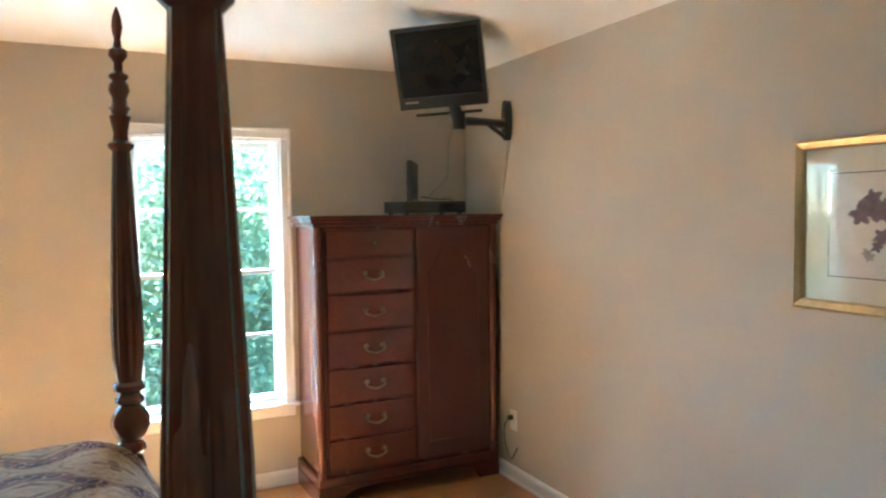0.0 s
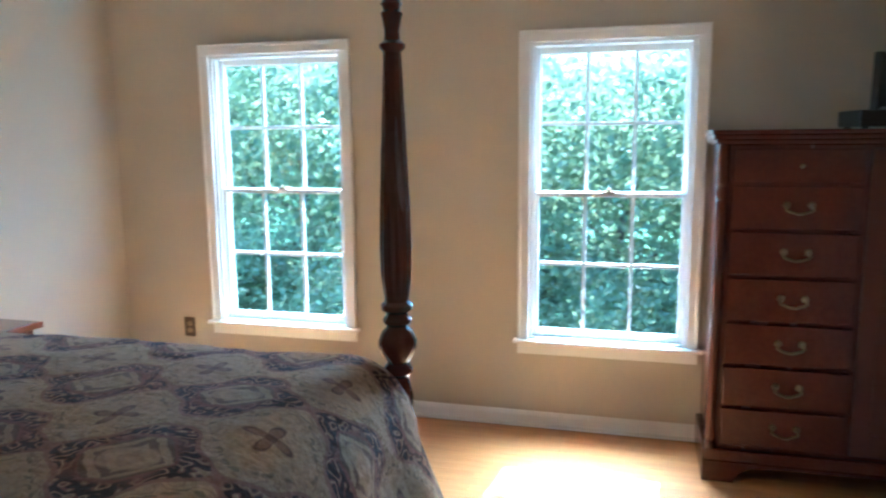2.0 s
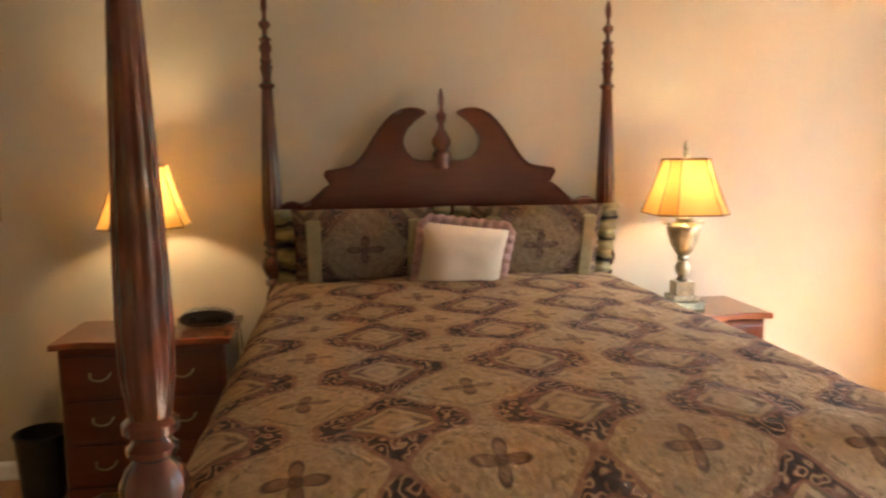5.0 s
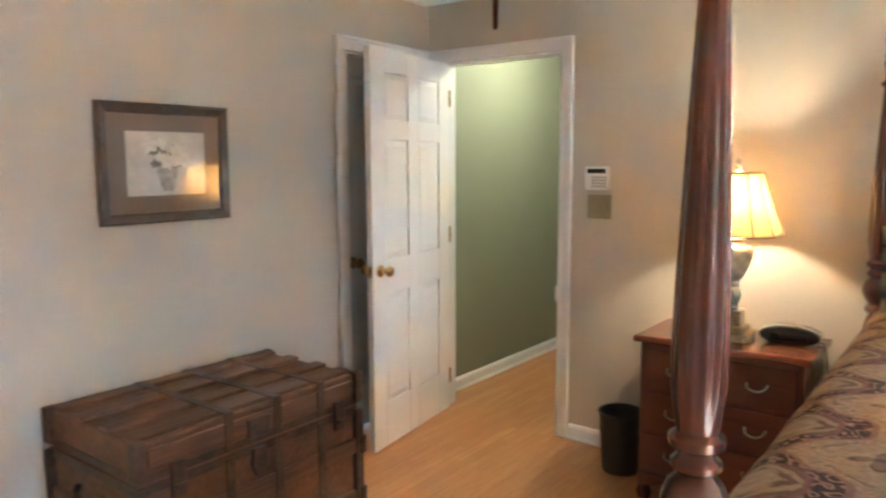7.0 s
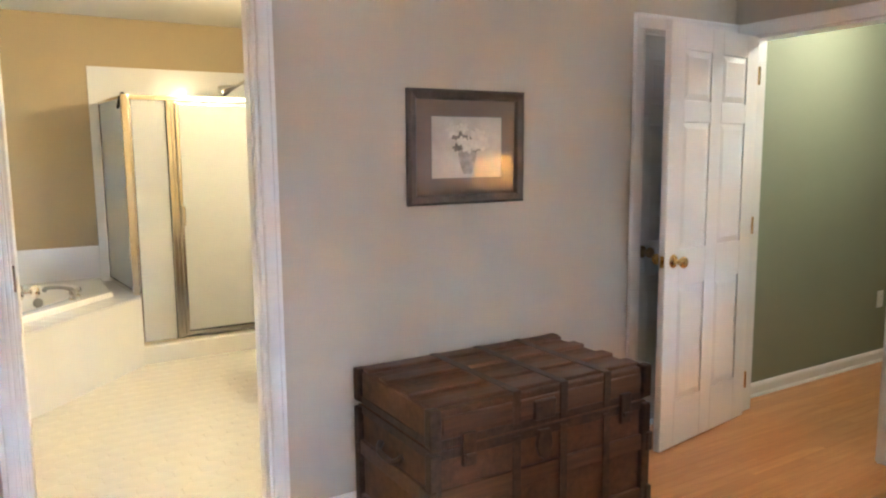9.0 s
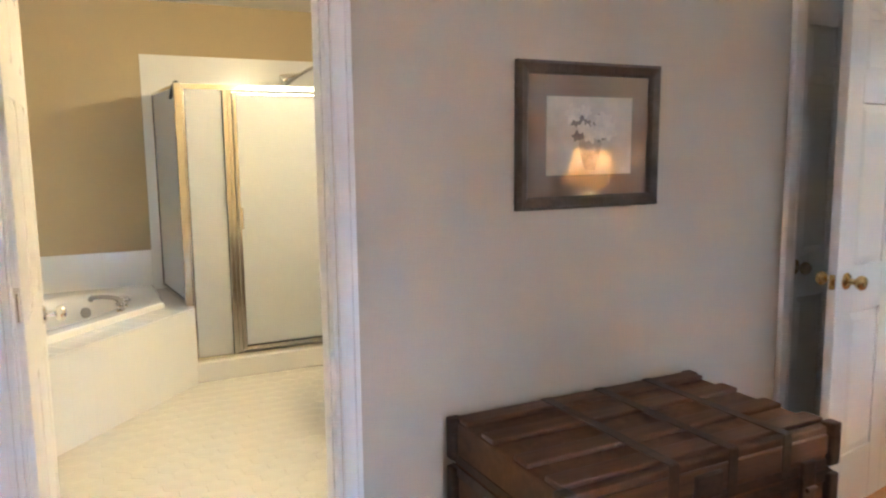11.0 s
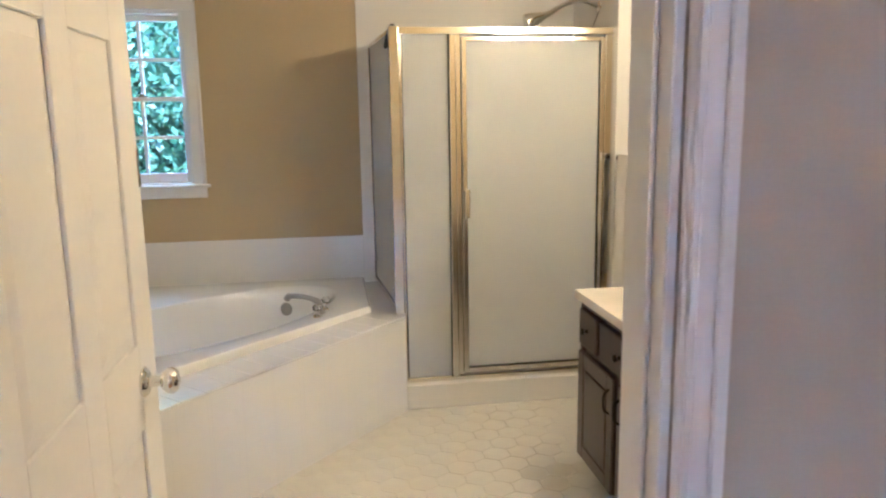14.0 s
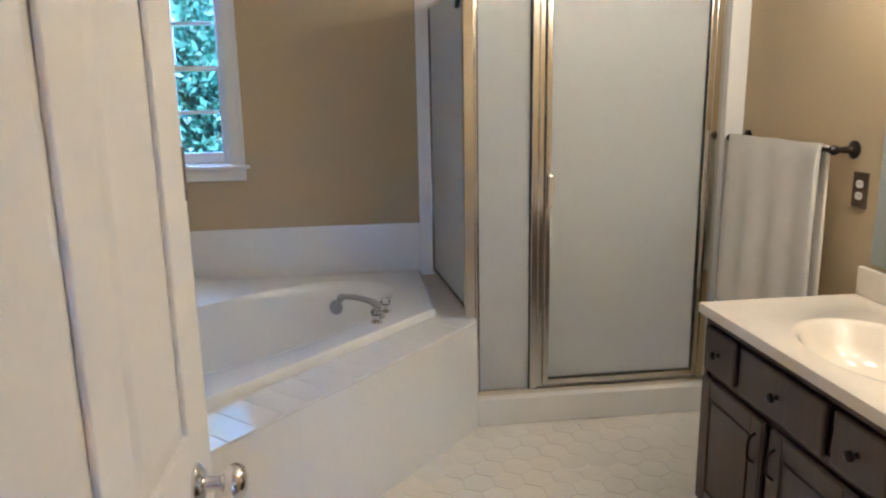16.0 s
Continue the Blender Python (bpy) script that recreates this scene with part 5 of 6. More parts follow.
tube(bm, [armend, armend.lerp(plate, 0.45) + Vector((0, 0, 0.004)), plate + Vector((-0.045, 0, 0.0))], [0.026, 0.021, 0.027], 12)
tube(bm, [armend.lerp(plate, 0.55) + Vector((0, 0, -0.01)), plate + Vector((-0.03, 0, -0.075))], [0.011, 0.013], 10)
part("swing_arm", bm, BLACK, tv, "black moulded swing arm", True)
bm = blank()
prism(bm, [(0.030 * math.cos(a), 0.112 * (abs(math.sin(a)) ** 0.8) * (1 if math.sin(a) > 0 else -1)) for a in np.linspace(0, 2 * math.pi, 24, endpoint=False)], -0.045, -0.0005, "x", 0.008, Matrix.Translation(plate + Vector((0, 0, 0.02))))
part("wall_plate", bm, BLACK, tv, "black wall plate", True)
cc = thing("cable_cover", "narrow beige cable cover running down the wall", "cable cover", pose(0, 0, 0))
bm = blank()
pts = [(EX - 0.008, 5.178, 1.925), (EX - 0.008, 5.24, 1.70), (EX - 0.008, 5.415, 1.18)]
tube(bm, pts, 0.0075, 8)
part("cover", bm, CABLE, cc)

# ---- steamer trunk ----
TX0, TX1, TY0, TY1, TH = 1.285, 2.262, 0.045, 0.622, 0.605
tr = thing("steamer_trunk", "worn brown steamer trunk with wooden slats and iron fittings", "trunk", pose(0, 0, 0))
seam = 0.475
bm = blank()
box(bm, (TX0, TY0, 0.022), (TX1, TY1, seam - 0.004), 0.006)
part("chest_body", bm, TRUNK_SKIN, tr)
bm = blank()
box(bm, (TX0 - 0.002, TY0 - 0.002, seam), (TX1 + 0.002, TY1 + 0.002, TH), 0.008, seg=2)
lid = part("lid", bm, TRUNK_SKIN, tr)
for y in (0.09, 0.245, 0.42, 0.565):
    bm = blank()
    box(bm, (TX0 + 0.004, y - 0.034, TH + 0.0002), (TX1 - 0.004, y + 0.034, TH + 0.016), 0.005, seg=2)
    part("slat", bm, TRUNK_WOOD, lid)
for z in (0.075, 0.300):
    bm = blank()
    box(bm, (TX0 + 0.004, TY1 + 0.0002, z - 0.032), (TX1 - 0.004, TY1 + 0.016, z + 0.032), 0.005, seg=2)
    part("slat", bm, TRUNK_WOOD, tr)
    for xa, xb in ((TX0 - 0.016, TX0 - 0.0002), (TX1 + 0.0002, TX1 + 0.016)):
        bm = blank()
        box(bm, (xa, TY0 + 0.02, z - 0.030), (xb, TY1 - 0.02, z + 0.030), 0.005, seg=2)
        part("slat", bm, TRUNK_WOOD, tr)
bm = blank()
box(bm, (TX0 + 0.03, TY1 + 0.0022, 0.525), (TX1 - 0.03, TY1 + 0.016, 0.585), 0.005, seg=2)
part("slat", bm, TRUNK_WOOD, lid)
for z0, z1, pr in ((seam - 0.040, seam - 0.006, tr), (seam + 0.002, seam + 0.030, lid)):
    bm = blank()
    e = 0.005
    box(bm, (TX0 - e, TY1 + 0.0021, z0), (TX1 + e, TY1 + 0.007, z1), 0.001)
    box(bm, (TX0 - 0.007, TY0, z0), (TX0 - 0.0021, TY1, z1), 0.001)
    box(bm, (TX1 + 0.0021, TY0, z0), (TX1 + 0.007, TY1, z1), 0.001)
    part("edge_iron", bm, TRUNK_IRON, pr)
for x in (1.50, 1.715, 1.93):
    bm = blank()
    box(bm, (x - 0.018, TY1 + 0.0162, 0.03), (x + 0.018, TY1 + 0.021, 0.46), 0.001)
    part("iron_strap", bm, TRUNK_IRON, tr)
    bm = blank()
    box(bm, (x - 0.018, TY1 + 0.0162, 0.485), (x + 0.018, TY1 + 0.021, TH + 0.018), 0.001)
    box(bm, (x - 0.018, 0.06, TH + 0.0163), (x + 0.018, TY1 + 0.016, TH + 0.020), 0.001)
    part("iron_strap", bm, TRUNK_IRON, lid)
for x in (TX0, TX1):
    for y in (TY0 + 0.01, TY1):
        for z0, z1, pr in ((0.02, 0.46, tr), (0.485, TH + 0.012, lid)):
            bm = blank()
            box(bm, (x - 0.022, y - 0.022, z0), (x + 0.022, y + 0.022, z1), 0.008, seg=2)
            part("corner_iron", bm, TRUNK_IRON, pr)
    for z in (0.075, 0.300):
        bm = blank()
        s = 1 if x == TX1 else -1
        box(bm, (min(x, x + s * 0.030), TY1 - 0.05, z - 0.04), (max(x, x + s * 0.030), TY1 + 0.030, z + 0.04), 0.008, seg=2)
        part("slat_clamp", bm, TRUNK_IRON, tr)
for x in (1.40, 2.13):
    bm = blank()
    box(bm, (x - 0.028, TY1 + 0.0075, 0.40), (x + 0.028, TY1 + 0.024, 0.52), 0.006, seg=2)
    tube(bm, [(x - 0.02, TY1 + 0.03, 0.44), (x + 0.02, TY1 + 0.03, 0.44)], 0.008, 8)
    part("hasp", bm, TRUNK_IRON, tr)
bm = blank()
box(bm, (1.755, TY1 + 0.0075, 0.50), (1.855, TY1 + 0.026, 0.575), 0.005)
part("lock_plate", bm, TRUNK_IRON, lid)
bm = blank()
prism(bm, [(1.78, 0.46), (1.83, 0.46), (1.84, 0.40), (1.825, 0.36), (1.805, 0.345), (1.785, 0.36), (1.77, 0.40)], TY1 + 0.0075, TY1 + 0.026, "y", 0.004)
part("lock_hasp", bm, TRUNK_IRON, tr)
for x in (TX0 + 0.05, TX1 - 0.05):
    for y in (TY0 + 0.05, TY1 - 0.05):
        bm = blank()
        lathe(bm, [(0.018, 0.0), (0.020, 0.012), (0.016, 0.0225)], 14, pose(x, y, 0))
        part("caster", bm, TRUNK_IRON, tr)
bm = blank()
tube(bm, curve_pts([(TX1 + 0.010, 0.25, 0.38), (TX1 + 0.030, 0.27, 0.36), (TX1 + 0.034, 0.335, 0.35), (TX1 + 0.030, 0.40, 0.36), (TX1 + 0.010, 0.42, 0.38)], 6), 0.012, 8)
part("leather_handle", bm, TRUNK_IRON, tr, smooth=True)

# ---- bathroom ----
FX1, FY, SJ = 2.672, -2.76, 1.594     # shower corner, front and tiled return
bm = blank()
box(bm, (1.5105, -3.58, 0.0), (1.522, FY - 0.051, 2.13))
box(bm, (1.5105, FY - 0.05, 0.0), (SJ - 0.0005, FY + 0.055, 2.13), 0.003)
box(bm, (1.522, -3.5845, 0.0), (2.81, -3.572, 2.13))
box(bm, (2.8105, -3.5845, 0.40), (4.399, -3.574, 0.765))
box(bm, (4.388, -3.573, 0.40), (4.3995, -1.35, 0.765))
setting("wall_tile", bm, WALL_TILE, "glossy white square tile round shower and tub", "wall tile")
sh = thing("shower_enclosure", "framed shower enclosure with obscure glass and polished metal frame", "shower", pose(0, 0, 0))
bm = blank()
box(bm, (SJ, FY - 0.05, 0.0), (FX1 - 0.0205, FY + 0.055, 0.126), 0.006, seg=2)
box(bm, (1.5225, -3.571, 0.0), (FX1 - 0.03, FY - 0.051, 0.05), 0.004)
part("curb", bm, WALL_TILE, sh)


def bar_part(name, a, b, bev=0.004, parent=None, mat_=None):
    bm = blank()
    box(bm, a, b, bev, seg=2)
    return part(name, bm, mat_ or ALU, parent or sh)


T0, T1 = 0.1262, 1.865
bar_part("sill_rail", (SJ, FY - 0.022, T0), (FX1 - 0.021, FY + 0.022, T0 + 0.026))
bar_part("head_rail", (SJ, FY - 0.022, T1 - 0.035), (FX1 - 0.0225, FY + 0.024, T1))
bar_part("corner_post", (FX1 - 0.022, FY - 0.022, 0.4885), (FX1 + 0.024, FY + 0.026, T1 + 0.002))
bar_part("corner_post", (FX1 - 0.034, FY - 0.018, T0 + 0.0265), (FX1 - 0.0222, FY + 0.018, T1 - 0.0355))
bar_part("mid_post", (2.382, FY - 0.02, T0 + 0.0265), (2.413, FY + 0.028, T1 - 0.0355))
bar_part("mid_post", (2.356, FY - 0.02, T0 + 0.0265), (2.3815, FY + 0.018, T1 - 0.0355))
bar_part("wall_post", (SJ, FY - 0.02, T0 + 0.0265), (1.640, FY + 0.022, T1 - 0.0355))
bar_part("glass_panel", (2.413, FY - 0.004, T0 + 0.0265), (FX1 - 0.034, FY + 0.004, T1 - 0.0355), 0, None, FROST)
side_m = Matrix.Translation((FX1, FY - 0.0225, 0)) @ Matrix.Rotation(math.atan2(0.062, 0.79), 4, "Z")
for nm, a, b, mat_ in (("side_panel", (-0.004, -0.780, 0.513), (0.004, 0.0, T1 - 0.022), FROST), ("side_rail", (-0.014, -0.795, 0.4885), (0.014, -0.004, 0.5128), ALU),
                       ("side_rail", (-0.014, -0.795, T1 - 0.0218), (0.014, -0.004, T1), ALU), ("side_rail", (-0.012, -0.795, 0.5132), (0.012, -0.780, T1 - 0.022), ALU),
                       ("black_seal", (0.0045, -0.779, 0.514), (0.010, -0.773, T1 - 0.023), BLACK), ("black_seal", (0.0045, -0.772, 0.514), (0.010, -0.004, 0.521), BLACK)):
    bm = blank()
    box(bm, a, b, 0.0 if mat_ is not ALU else 0.002, side_m)
    part(nm, bm, mat_, sh)
for z0, z1, x0, x1 in ((T0 + 0.027, T1 - 0.036, 2.4135, 2.417), (T0 + 0.027, T1 - 0.036, FX1 - 0.0375, FX1 - 0.0343)):
    bar_part("black_seal", (x0, FY + 0.0045, z0), (x1, FY + 0.012, z1), 0, None, BLACK)
sd = bar_part("shower_door", (2.330, FY - 0.006, T0 + 0.040), (2.3545, FY + 0.030, T1 - 0.045))
bar_part("door_rail", (1.642, FY - 0.006, T0 + 0.040), (1.665, FY + 0.026, T1 - 0.045), parent=sd)
bar_part("door_rail", (1.6655, FY - 0.006, T0 + 0.040), (2.3295, FY + 0.026, T0 + 0.066), parent=sd)
bar_part("door_rail", (1.6655, FY - 0.006, T1 - 0.066), (2.3295, FY + 0.026, T1 - 0.045), parent=sd)
bar_part("glass_panel", (1.665, FY + 0.004, T0 + 0.066), (2.330, FY + 0.012, T1 - 0.066), 0, sd, FROST)
bar_part("black_seal", (1.666, FY + 0.0125, T0 + 0.0665), (2.329, FY + 0.020, T0 + 0.0715), 0, sd, BLACK)
bar_part("black_seal", (1.666, FY + 0.0125, T0 + 0.072), (1.671, FY + 0.020, T1 - 0.0665), 0, sd, BLACK)
bar_part("handle", (2.322, FY + 0.0305, 0.96), (2.350, FY + 0.052, 1.10), 0.006, sd)
clip = thing("towel_hook", "black plastic clip hooked over the shower corner", "hook", pose(0, 0, 0))
bm = blank()
tube(bm, curve_pts([(FX1 + 0.03, -2.86, T1 - 0.09), (FX1 + 0.018, -2.845, T1 - 0.03), (FX1 + 0.0, -2.83, T1 + 0.012), (FX1 - 0.02, -2.82, T1 - 0.01)], 6), [0.006] + [0.011] * 18, 8)
part("clip", bm, BLACK, clip, smooth=True)
head = thing("wall_shower", "chrome shower head on a bent arm", "shower head", pose(0, 0, 0))
bm = blank()
tube(bm, curve_pts([(1.522, -3.15, 2.02), (1.62, -3.15, 2.05), (1.72, -3.145, 2.03), (1.80, -3.14, 1.985)], 8), 0.012, 12)
part("arm", bm, CHROME, head, smooth=True)
bm = blank()
lathe(bm, [(0.030, 0), (0.028, 0.006), (0.012, 0.014)], 20, pose(1.5222, -3.15, 2.02, 0, 90, 0))
part("flange", bm, CHROME, head, smooth=True)
bm = blank()
hm = Matrix.Translation((1.80, -3.14, 1.985)) @ Matrix.Rotation(radians(112), 4, "Y")
lathe(bm, [(0.012, -0.01), (0.016, 0.02), (0.026, 0.06), (0.040, 0.10), (0.046, 0.13), (0.044, 0.142), (0.030, 0.146)], 24, hm)
part("spray_head", bm, CHROME, head, smooth=True)

bot = thing("shampoo_bottle", "dark bottle standing inside the shower corner", "bottle", pose(2.590, -2.806, 0.0502))
bm = blank()
lathe(bm, [(0.032, 0), (0.036, 0.01), (0.036, 0.16), (0.026, 0.19), (0.012, 0.20), (0.012, 0.215)], 20)
part("bottle_body", bm, BLACK, bot, smooth=True)
bm = blank()
lathe(bm, [(0.014, 0.2152), (0.014, 0.24), (0.010, 0.245)], 16)
part("cap", bm, GREY_PLASTIC, bot)
pouf = thing("bath_pouf", "dark mesh pouf hanging inside the shower", "bath pouf", pose(1.785, -2.838, 1.243))
bm = blank()
bmesh.ops.create_icosphere(bm, subdivisions=4, radius=0.06)
for v in bm.verts:
    v.co *= 1 + 0.22 * noise.noise(v.co * 40)
part("mesh_ball", bm, BASKET, pouf, smooth=True)
bm = blank()
tube(bm, curve_pts([(0, 0, 0.05), (0.0, -0.03, 0.30), (-0.264, -0.312, 0.767)], 6), 0.002, 6)
part("cord", bm, BASKET, pouf, smooth=True)


def ring_hits(poly, c, angles):
    """Where rays from c at the angles leave a convex outline."""
    out = []
    for a in angles:
        dx, dy = math.cos(a), math.sin(a)
        best = None
        for (x0, y0), (x1, y1) in zip(poly, poly[1:] + poly[:1]):
            ex, ey = x1 - x0, y1 - y0
            den = dx * ey - dy * ex
            if abs(den) < 1e-9:
                continue
            t = ((x0 - c[0]) * ey - (y0 - c[1]) * ex) / den
            s = ((x0 - c[0]) * dy - (y0 - c[1]) * dx) / den
            if t > 0 and -1e-6 <= s <= 1 + 1e-6:
                best = t if best is None else min(best, t)
        out.append((c[0] + best * dx, c[1] + best * dy))
    return out


def loft(bm, rings, close_last=False):
    vs = [[bm.verts.new(p) for p in r] for r in rings]
    n = len(vs[0])
    for a, b in zip(vs, vs[1:]):
        for i in range(n):
            bm.faces.new((a[i], a[(i + 1) % n], b[(i + 1) % n], b[i]))
    if close_last:
        bm.faces.new(vs[-1])


OUT = [(2.652, -3.573), (2.652, -2.70), (3.90, -1.34), (4.387, -1.34), (4.387, -3.573)]
RIM = [(2.815, -3.545), (2.815, -2.82), (3.95, -1.665), (4.35, -1.665), (4.35, -3.545)]
TC, LA, LB = (3.61, -2.75), 0.76, 0.38
angs = sorted({*[math.atan2(y - TC[1], x - TC[0]) for x, y in OUT + RIM], *np.linspace(-math.pi, math.pi, 120, endpoint=False).tolist()})


def oval(c, la, lb, turn, z, k=1.0, power=2.0):
    pts = []
    for a in angs:
        b = a - turn
        q = (abs(math.cos(b) / la) ** power + abs(math.sin(b) / lb) ** power) ** (-1 / power) * k
        pts.append((c[0] + q * math.cos(a), c[1] + q * math.sin(a), z))
    return pts


tub = thing("corner_tub", "white oval tub set in a tiled corner deck", "bathtub", pose(0, 0, 0))
o_ring, r_ring = ring_hits(OUT, TC, angs), ring_hits(RIM, TC, angs)
bm = blank()
loft(bm, [[(*p, 0.0) for p in o_ring], [(*p, 0.479) for p in o_ring]])
loft(bm, [[(*p, 0.480) for p in o_ring], [(*p, 0.480) for p in r_ring]])
deck = part("tiled_surround", bm, WALL_TILE, tub)
bm = blank()
sh_in = [((p[0] - TC[0]) * 0.985 + TC[0], (p[1] - TC[1]) * 0.985 + TC[1]) for p in r_ring]
loft(bm, [[(*p, 0.481) for p in r_ring], [(*p, 0.507) for p in r_ring], [(*p, 0.519) for p in sh_in],
          oval(TC, LA, LB, math.pi / 4, 0.519, 1.06), oval(TC, LA, LB, math.pi / 4, 0.513, 1.02), oval(TC, LA, LB, math.pi / 4, 0.485, 0.985), oval(TC, LA, LB, math.pi / 4, 0.36, 0.93),
          oval(TC, LA, LB, math.pi / 4, 0.18, 0.84), oval(TC, LA, LB, math.pi / 4, 0.10, 0.72), oval(TC, LA, LB, math.pi / 4, 0.075, 0.5), oval(TC, LA, LB, math.pi / 4, 0.07, 0.05)], True)
part("basin", bm, PORCELAIN, tub, "white acrylic basin", True)
bm = blank()
lathe(bm, [(0.036, 0), (0.036, 0.008), (0.028, 0.014)], 20, Matrix.Translation((3.258, -3.262, 0.415)) @ Matrix.Rotation(radians(57), 4, "Z") @ Matrix.Rotation(radians(84), 4, "Y"))
part("overflow_plate", bm, GREY_PLASTIC, tub, "round grey metal overflow plate", True)
# deck ledge tiles along the slanting front
LEDGE = math.atan2(1.36, 1.248)
ux, uy = math.cos(LEDGE), math.sin(LEDGE)
tm = bpy.data.meshes.new("deck_tile")
bm = blank()
box(bm, (0.001, -0.1065, 0), (0.1065, -0.001, 0.006), 0.0018)
bm.to_mesh(tm)
bm.free()
DECK_TILE = plain("deck_tile_glaze", (0.80, 0.80, 0.78), 0.12, spread=0.02, grain=30, blot=3, bump=0.01, coat=0.4)
tm.materials.append(DECK_TILE)
for i in range(17):
    for j in range(2):
        t_ob = new("tile", tm)
        t_ob.parent = deck
        t_ob.matrix_local = Matrix.Translation((2.654 + ux * i * 0.1077 + uy * j * 0.1, -2.702 + uy * i * 0.1077 - ux * j * 0.1, 0.4802)) @ Matrix.Rotation(LEDGE, 4, "Z")
fau = thing("tub_faucet", "brushed metal tub spout with crystal handles", "faucet", pose(3.065, -2.735, 0.5195))
bm = blank()
tube(bm, curve_pts([(0.0, 0.0, 0.0), (0.0, 0.0, 0.045), (0.03, -0.03, 0.062), (0.09, -0.08, 0.068), (0.15, -0.14, 0.058), (0.165, -0.155, 0.040)], 6), [0.016] * 12 + [0.013] * 12 + [0.016] * 7, 12)
lathe(bm, [(0.026, 0), (0.024, 0.008), (0.016, 0.014)], 20)
part("spout", bm, GREY_PLASTIC, fau, "satin metal arched spout", True)
for dx, dy in ((-0.03, -0.075), (0.012, 0.064)):
    bm = blank()
    lathe(bm, [(0.024, 0), (0.022, 0.006), (0.010, 0.012), (0.010, 0.028)], 20, pose(dx, dy, 0))
    b = part("handle_base", bm, CHROME, fau, smooth=True)
    bm = blank()
    lathe(bm, [(0.012, 0.0282), (0.022, 0.034), (0.024, 0.048), (0.016, 0.058)], 10, pose(dx, dy, 0))
    part("crystal_knob", bm, CRYSTAL, b)

van = thing("vanity", "dark espresso bathroom vanity with raised panel doors", "vanity", pose(0, 0, 0))
VX, VY0, VY1 = 2.045, -1.892, -0.46
bm = blank()
box(bm, (1.512, VY0, 0.095), (VX - 0.018, VY1, 0.640), 0.003)
for a, b in ((VY0, VY0 + 0.018), (VY1 - 0.018, VY1)):
    box(bm, (1.512, a, 0.6402), (VX - 0.018, b, 0.745))
part("body", bm, ESPRESSO, van)
bm = blank()
box(bm, (1.512, VY0 + 0.01, 0.0), (VX - 0.085, VY1 - 0.01, 0.0945))
part("toe_kick", bm, ESPRESSO, van)
bm = blank()
for a, b in ((VY0, VY0 + 0.022), (VY1 - 0.022, VY1)):
    box(bm, (VX - 0.0178, a, 0.095), (VX - 0.002, b, 0.745), 0.002)
box(bm, (VX - 0.0178, VY0 + 0.0222, 0.715), (VX - 0.002, VY1 - 0.0222, 0.745), 0.002)
box(bm, (VX - 0.0178, VY0 + 0.0222, 0.555), (VX - 0.002, VY1 - 0.0222, 0.580), 0.002)
part("face_frame", bm, ESPRESSO, van)


def vknob(y, z, parent):
    bm = blank()
    lathe(bm, [(0.009, 0), (0.006, 0.006), (0.006, 0.012), (0.014, 0.018), (0.013, 0.026), (0.005, 0.029)], 16, pose(VX + 0.0125, y, z, 0, 90, 0))
    part("knob", bm, BRONZE, parent, "dark bronze knob", True)


for y0, y1 in ((-1.872, -1.690), (-1.660, -1.270), (-1.240, -1.060), (-1.03, -0.48)):
    bm = blank()
    box(bm, (VX - 0.004, y0, 0.572), (VX + 0.013, y1, 0.712), 0.008, seg=2)
    dr = part("drawer", bm, ESPRESSO, van)
    vknob((y0 + y1) / 2, 0.642, dr)
for k, (y0, y1) in enumerate(((-1.872, -1.520), (-1.480, -1.125), (-1.095, -0.79), (-0.76, -0.48))):
    bm = blank()
    box(bm, (VX - 0.004, y0, 0.115), (VX + 0.007, y1, 0.545), 0.002)
    for a, b in ((y0, y0 + 0.055), (y1 - 0.055, y1)):
        box(bm, (VX + 0.0072, a, 0.115), (VX + 0.014, b, 0.545), 0.003)
    for a, b in ((0.115, 0.170), (0.490, 0.545)):
        box(bm, (VX + 0.0072, y0 + 0.0552, a), (VX + 0.014, y1 - 0.0552, b), 0.003)
    vd = part("cabinet_door", bm, ESPRESSO, van)
    bm = blank()
    box(bm, (VX + 0.0072, y0 + 0.066, 0.181), (VX + 0.013, y1 - 0.066, 0.479), 0.005, seg=2)
    part("raised_panel", bm, ESPRESSO, vd)
    yh = y1 - 0.028 if k % 2 == 0 else y0 + 0.028
    bm = blank()
    tube(bm, curve_pts([(VX + 0.0145, yh, 0.500), (VX + 0.032, yh, 0.485), (VX + 0.036, yh, 0.455), (VX + 0.032, yh, 0.425), (VX + 0.0145, yh, 0.410)], 6), 0.0045, 8)
    part("handle", bm, BRONZE, vd, "dark bronze pull", True)
ctop = thing("countertop", "cream cultured marble top with moulded oval sink", "countertop", pose(0, 0, 0))
VOUT = [(1.5125, -1.906), (2.067, -1.906), (2.067, -0.45), (1.5125, -0.45)]
VC = (1.805, -1.40)
angs_v = sorted({*[math.atan2(y - VC[1], x - VC[0]) for x, y in VOUT], *np.linspace(-math.pi, math.pi, 96, endpoint=False).tolist()})
angs = angs_v
v_ring = ring_hits(VOUT, VC, angs)
bm = blank()
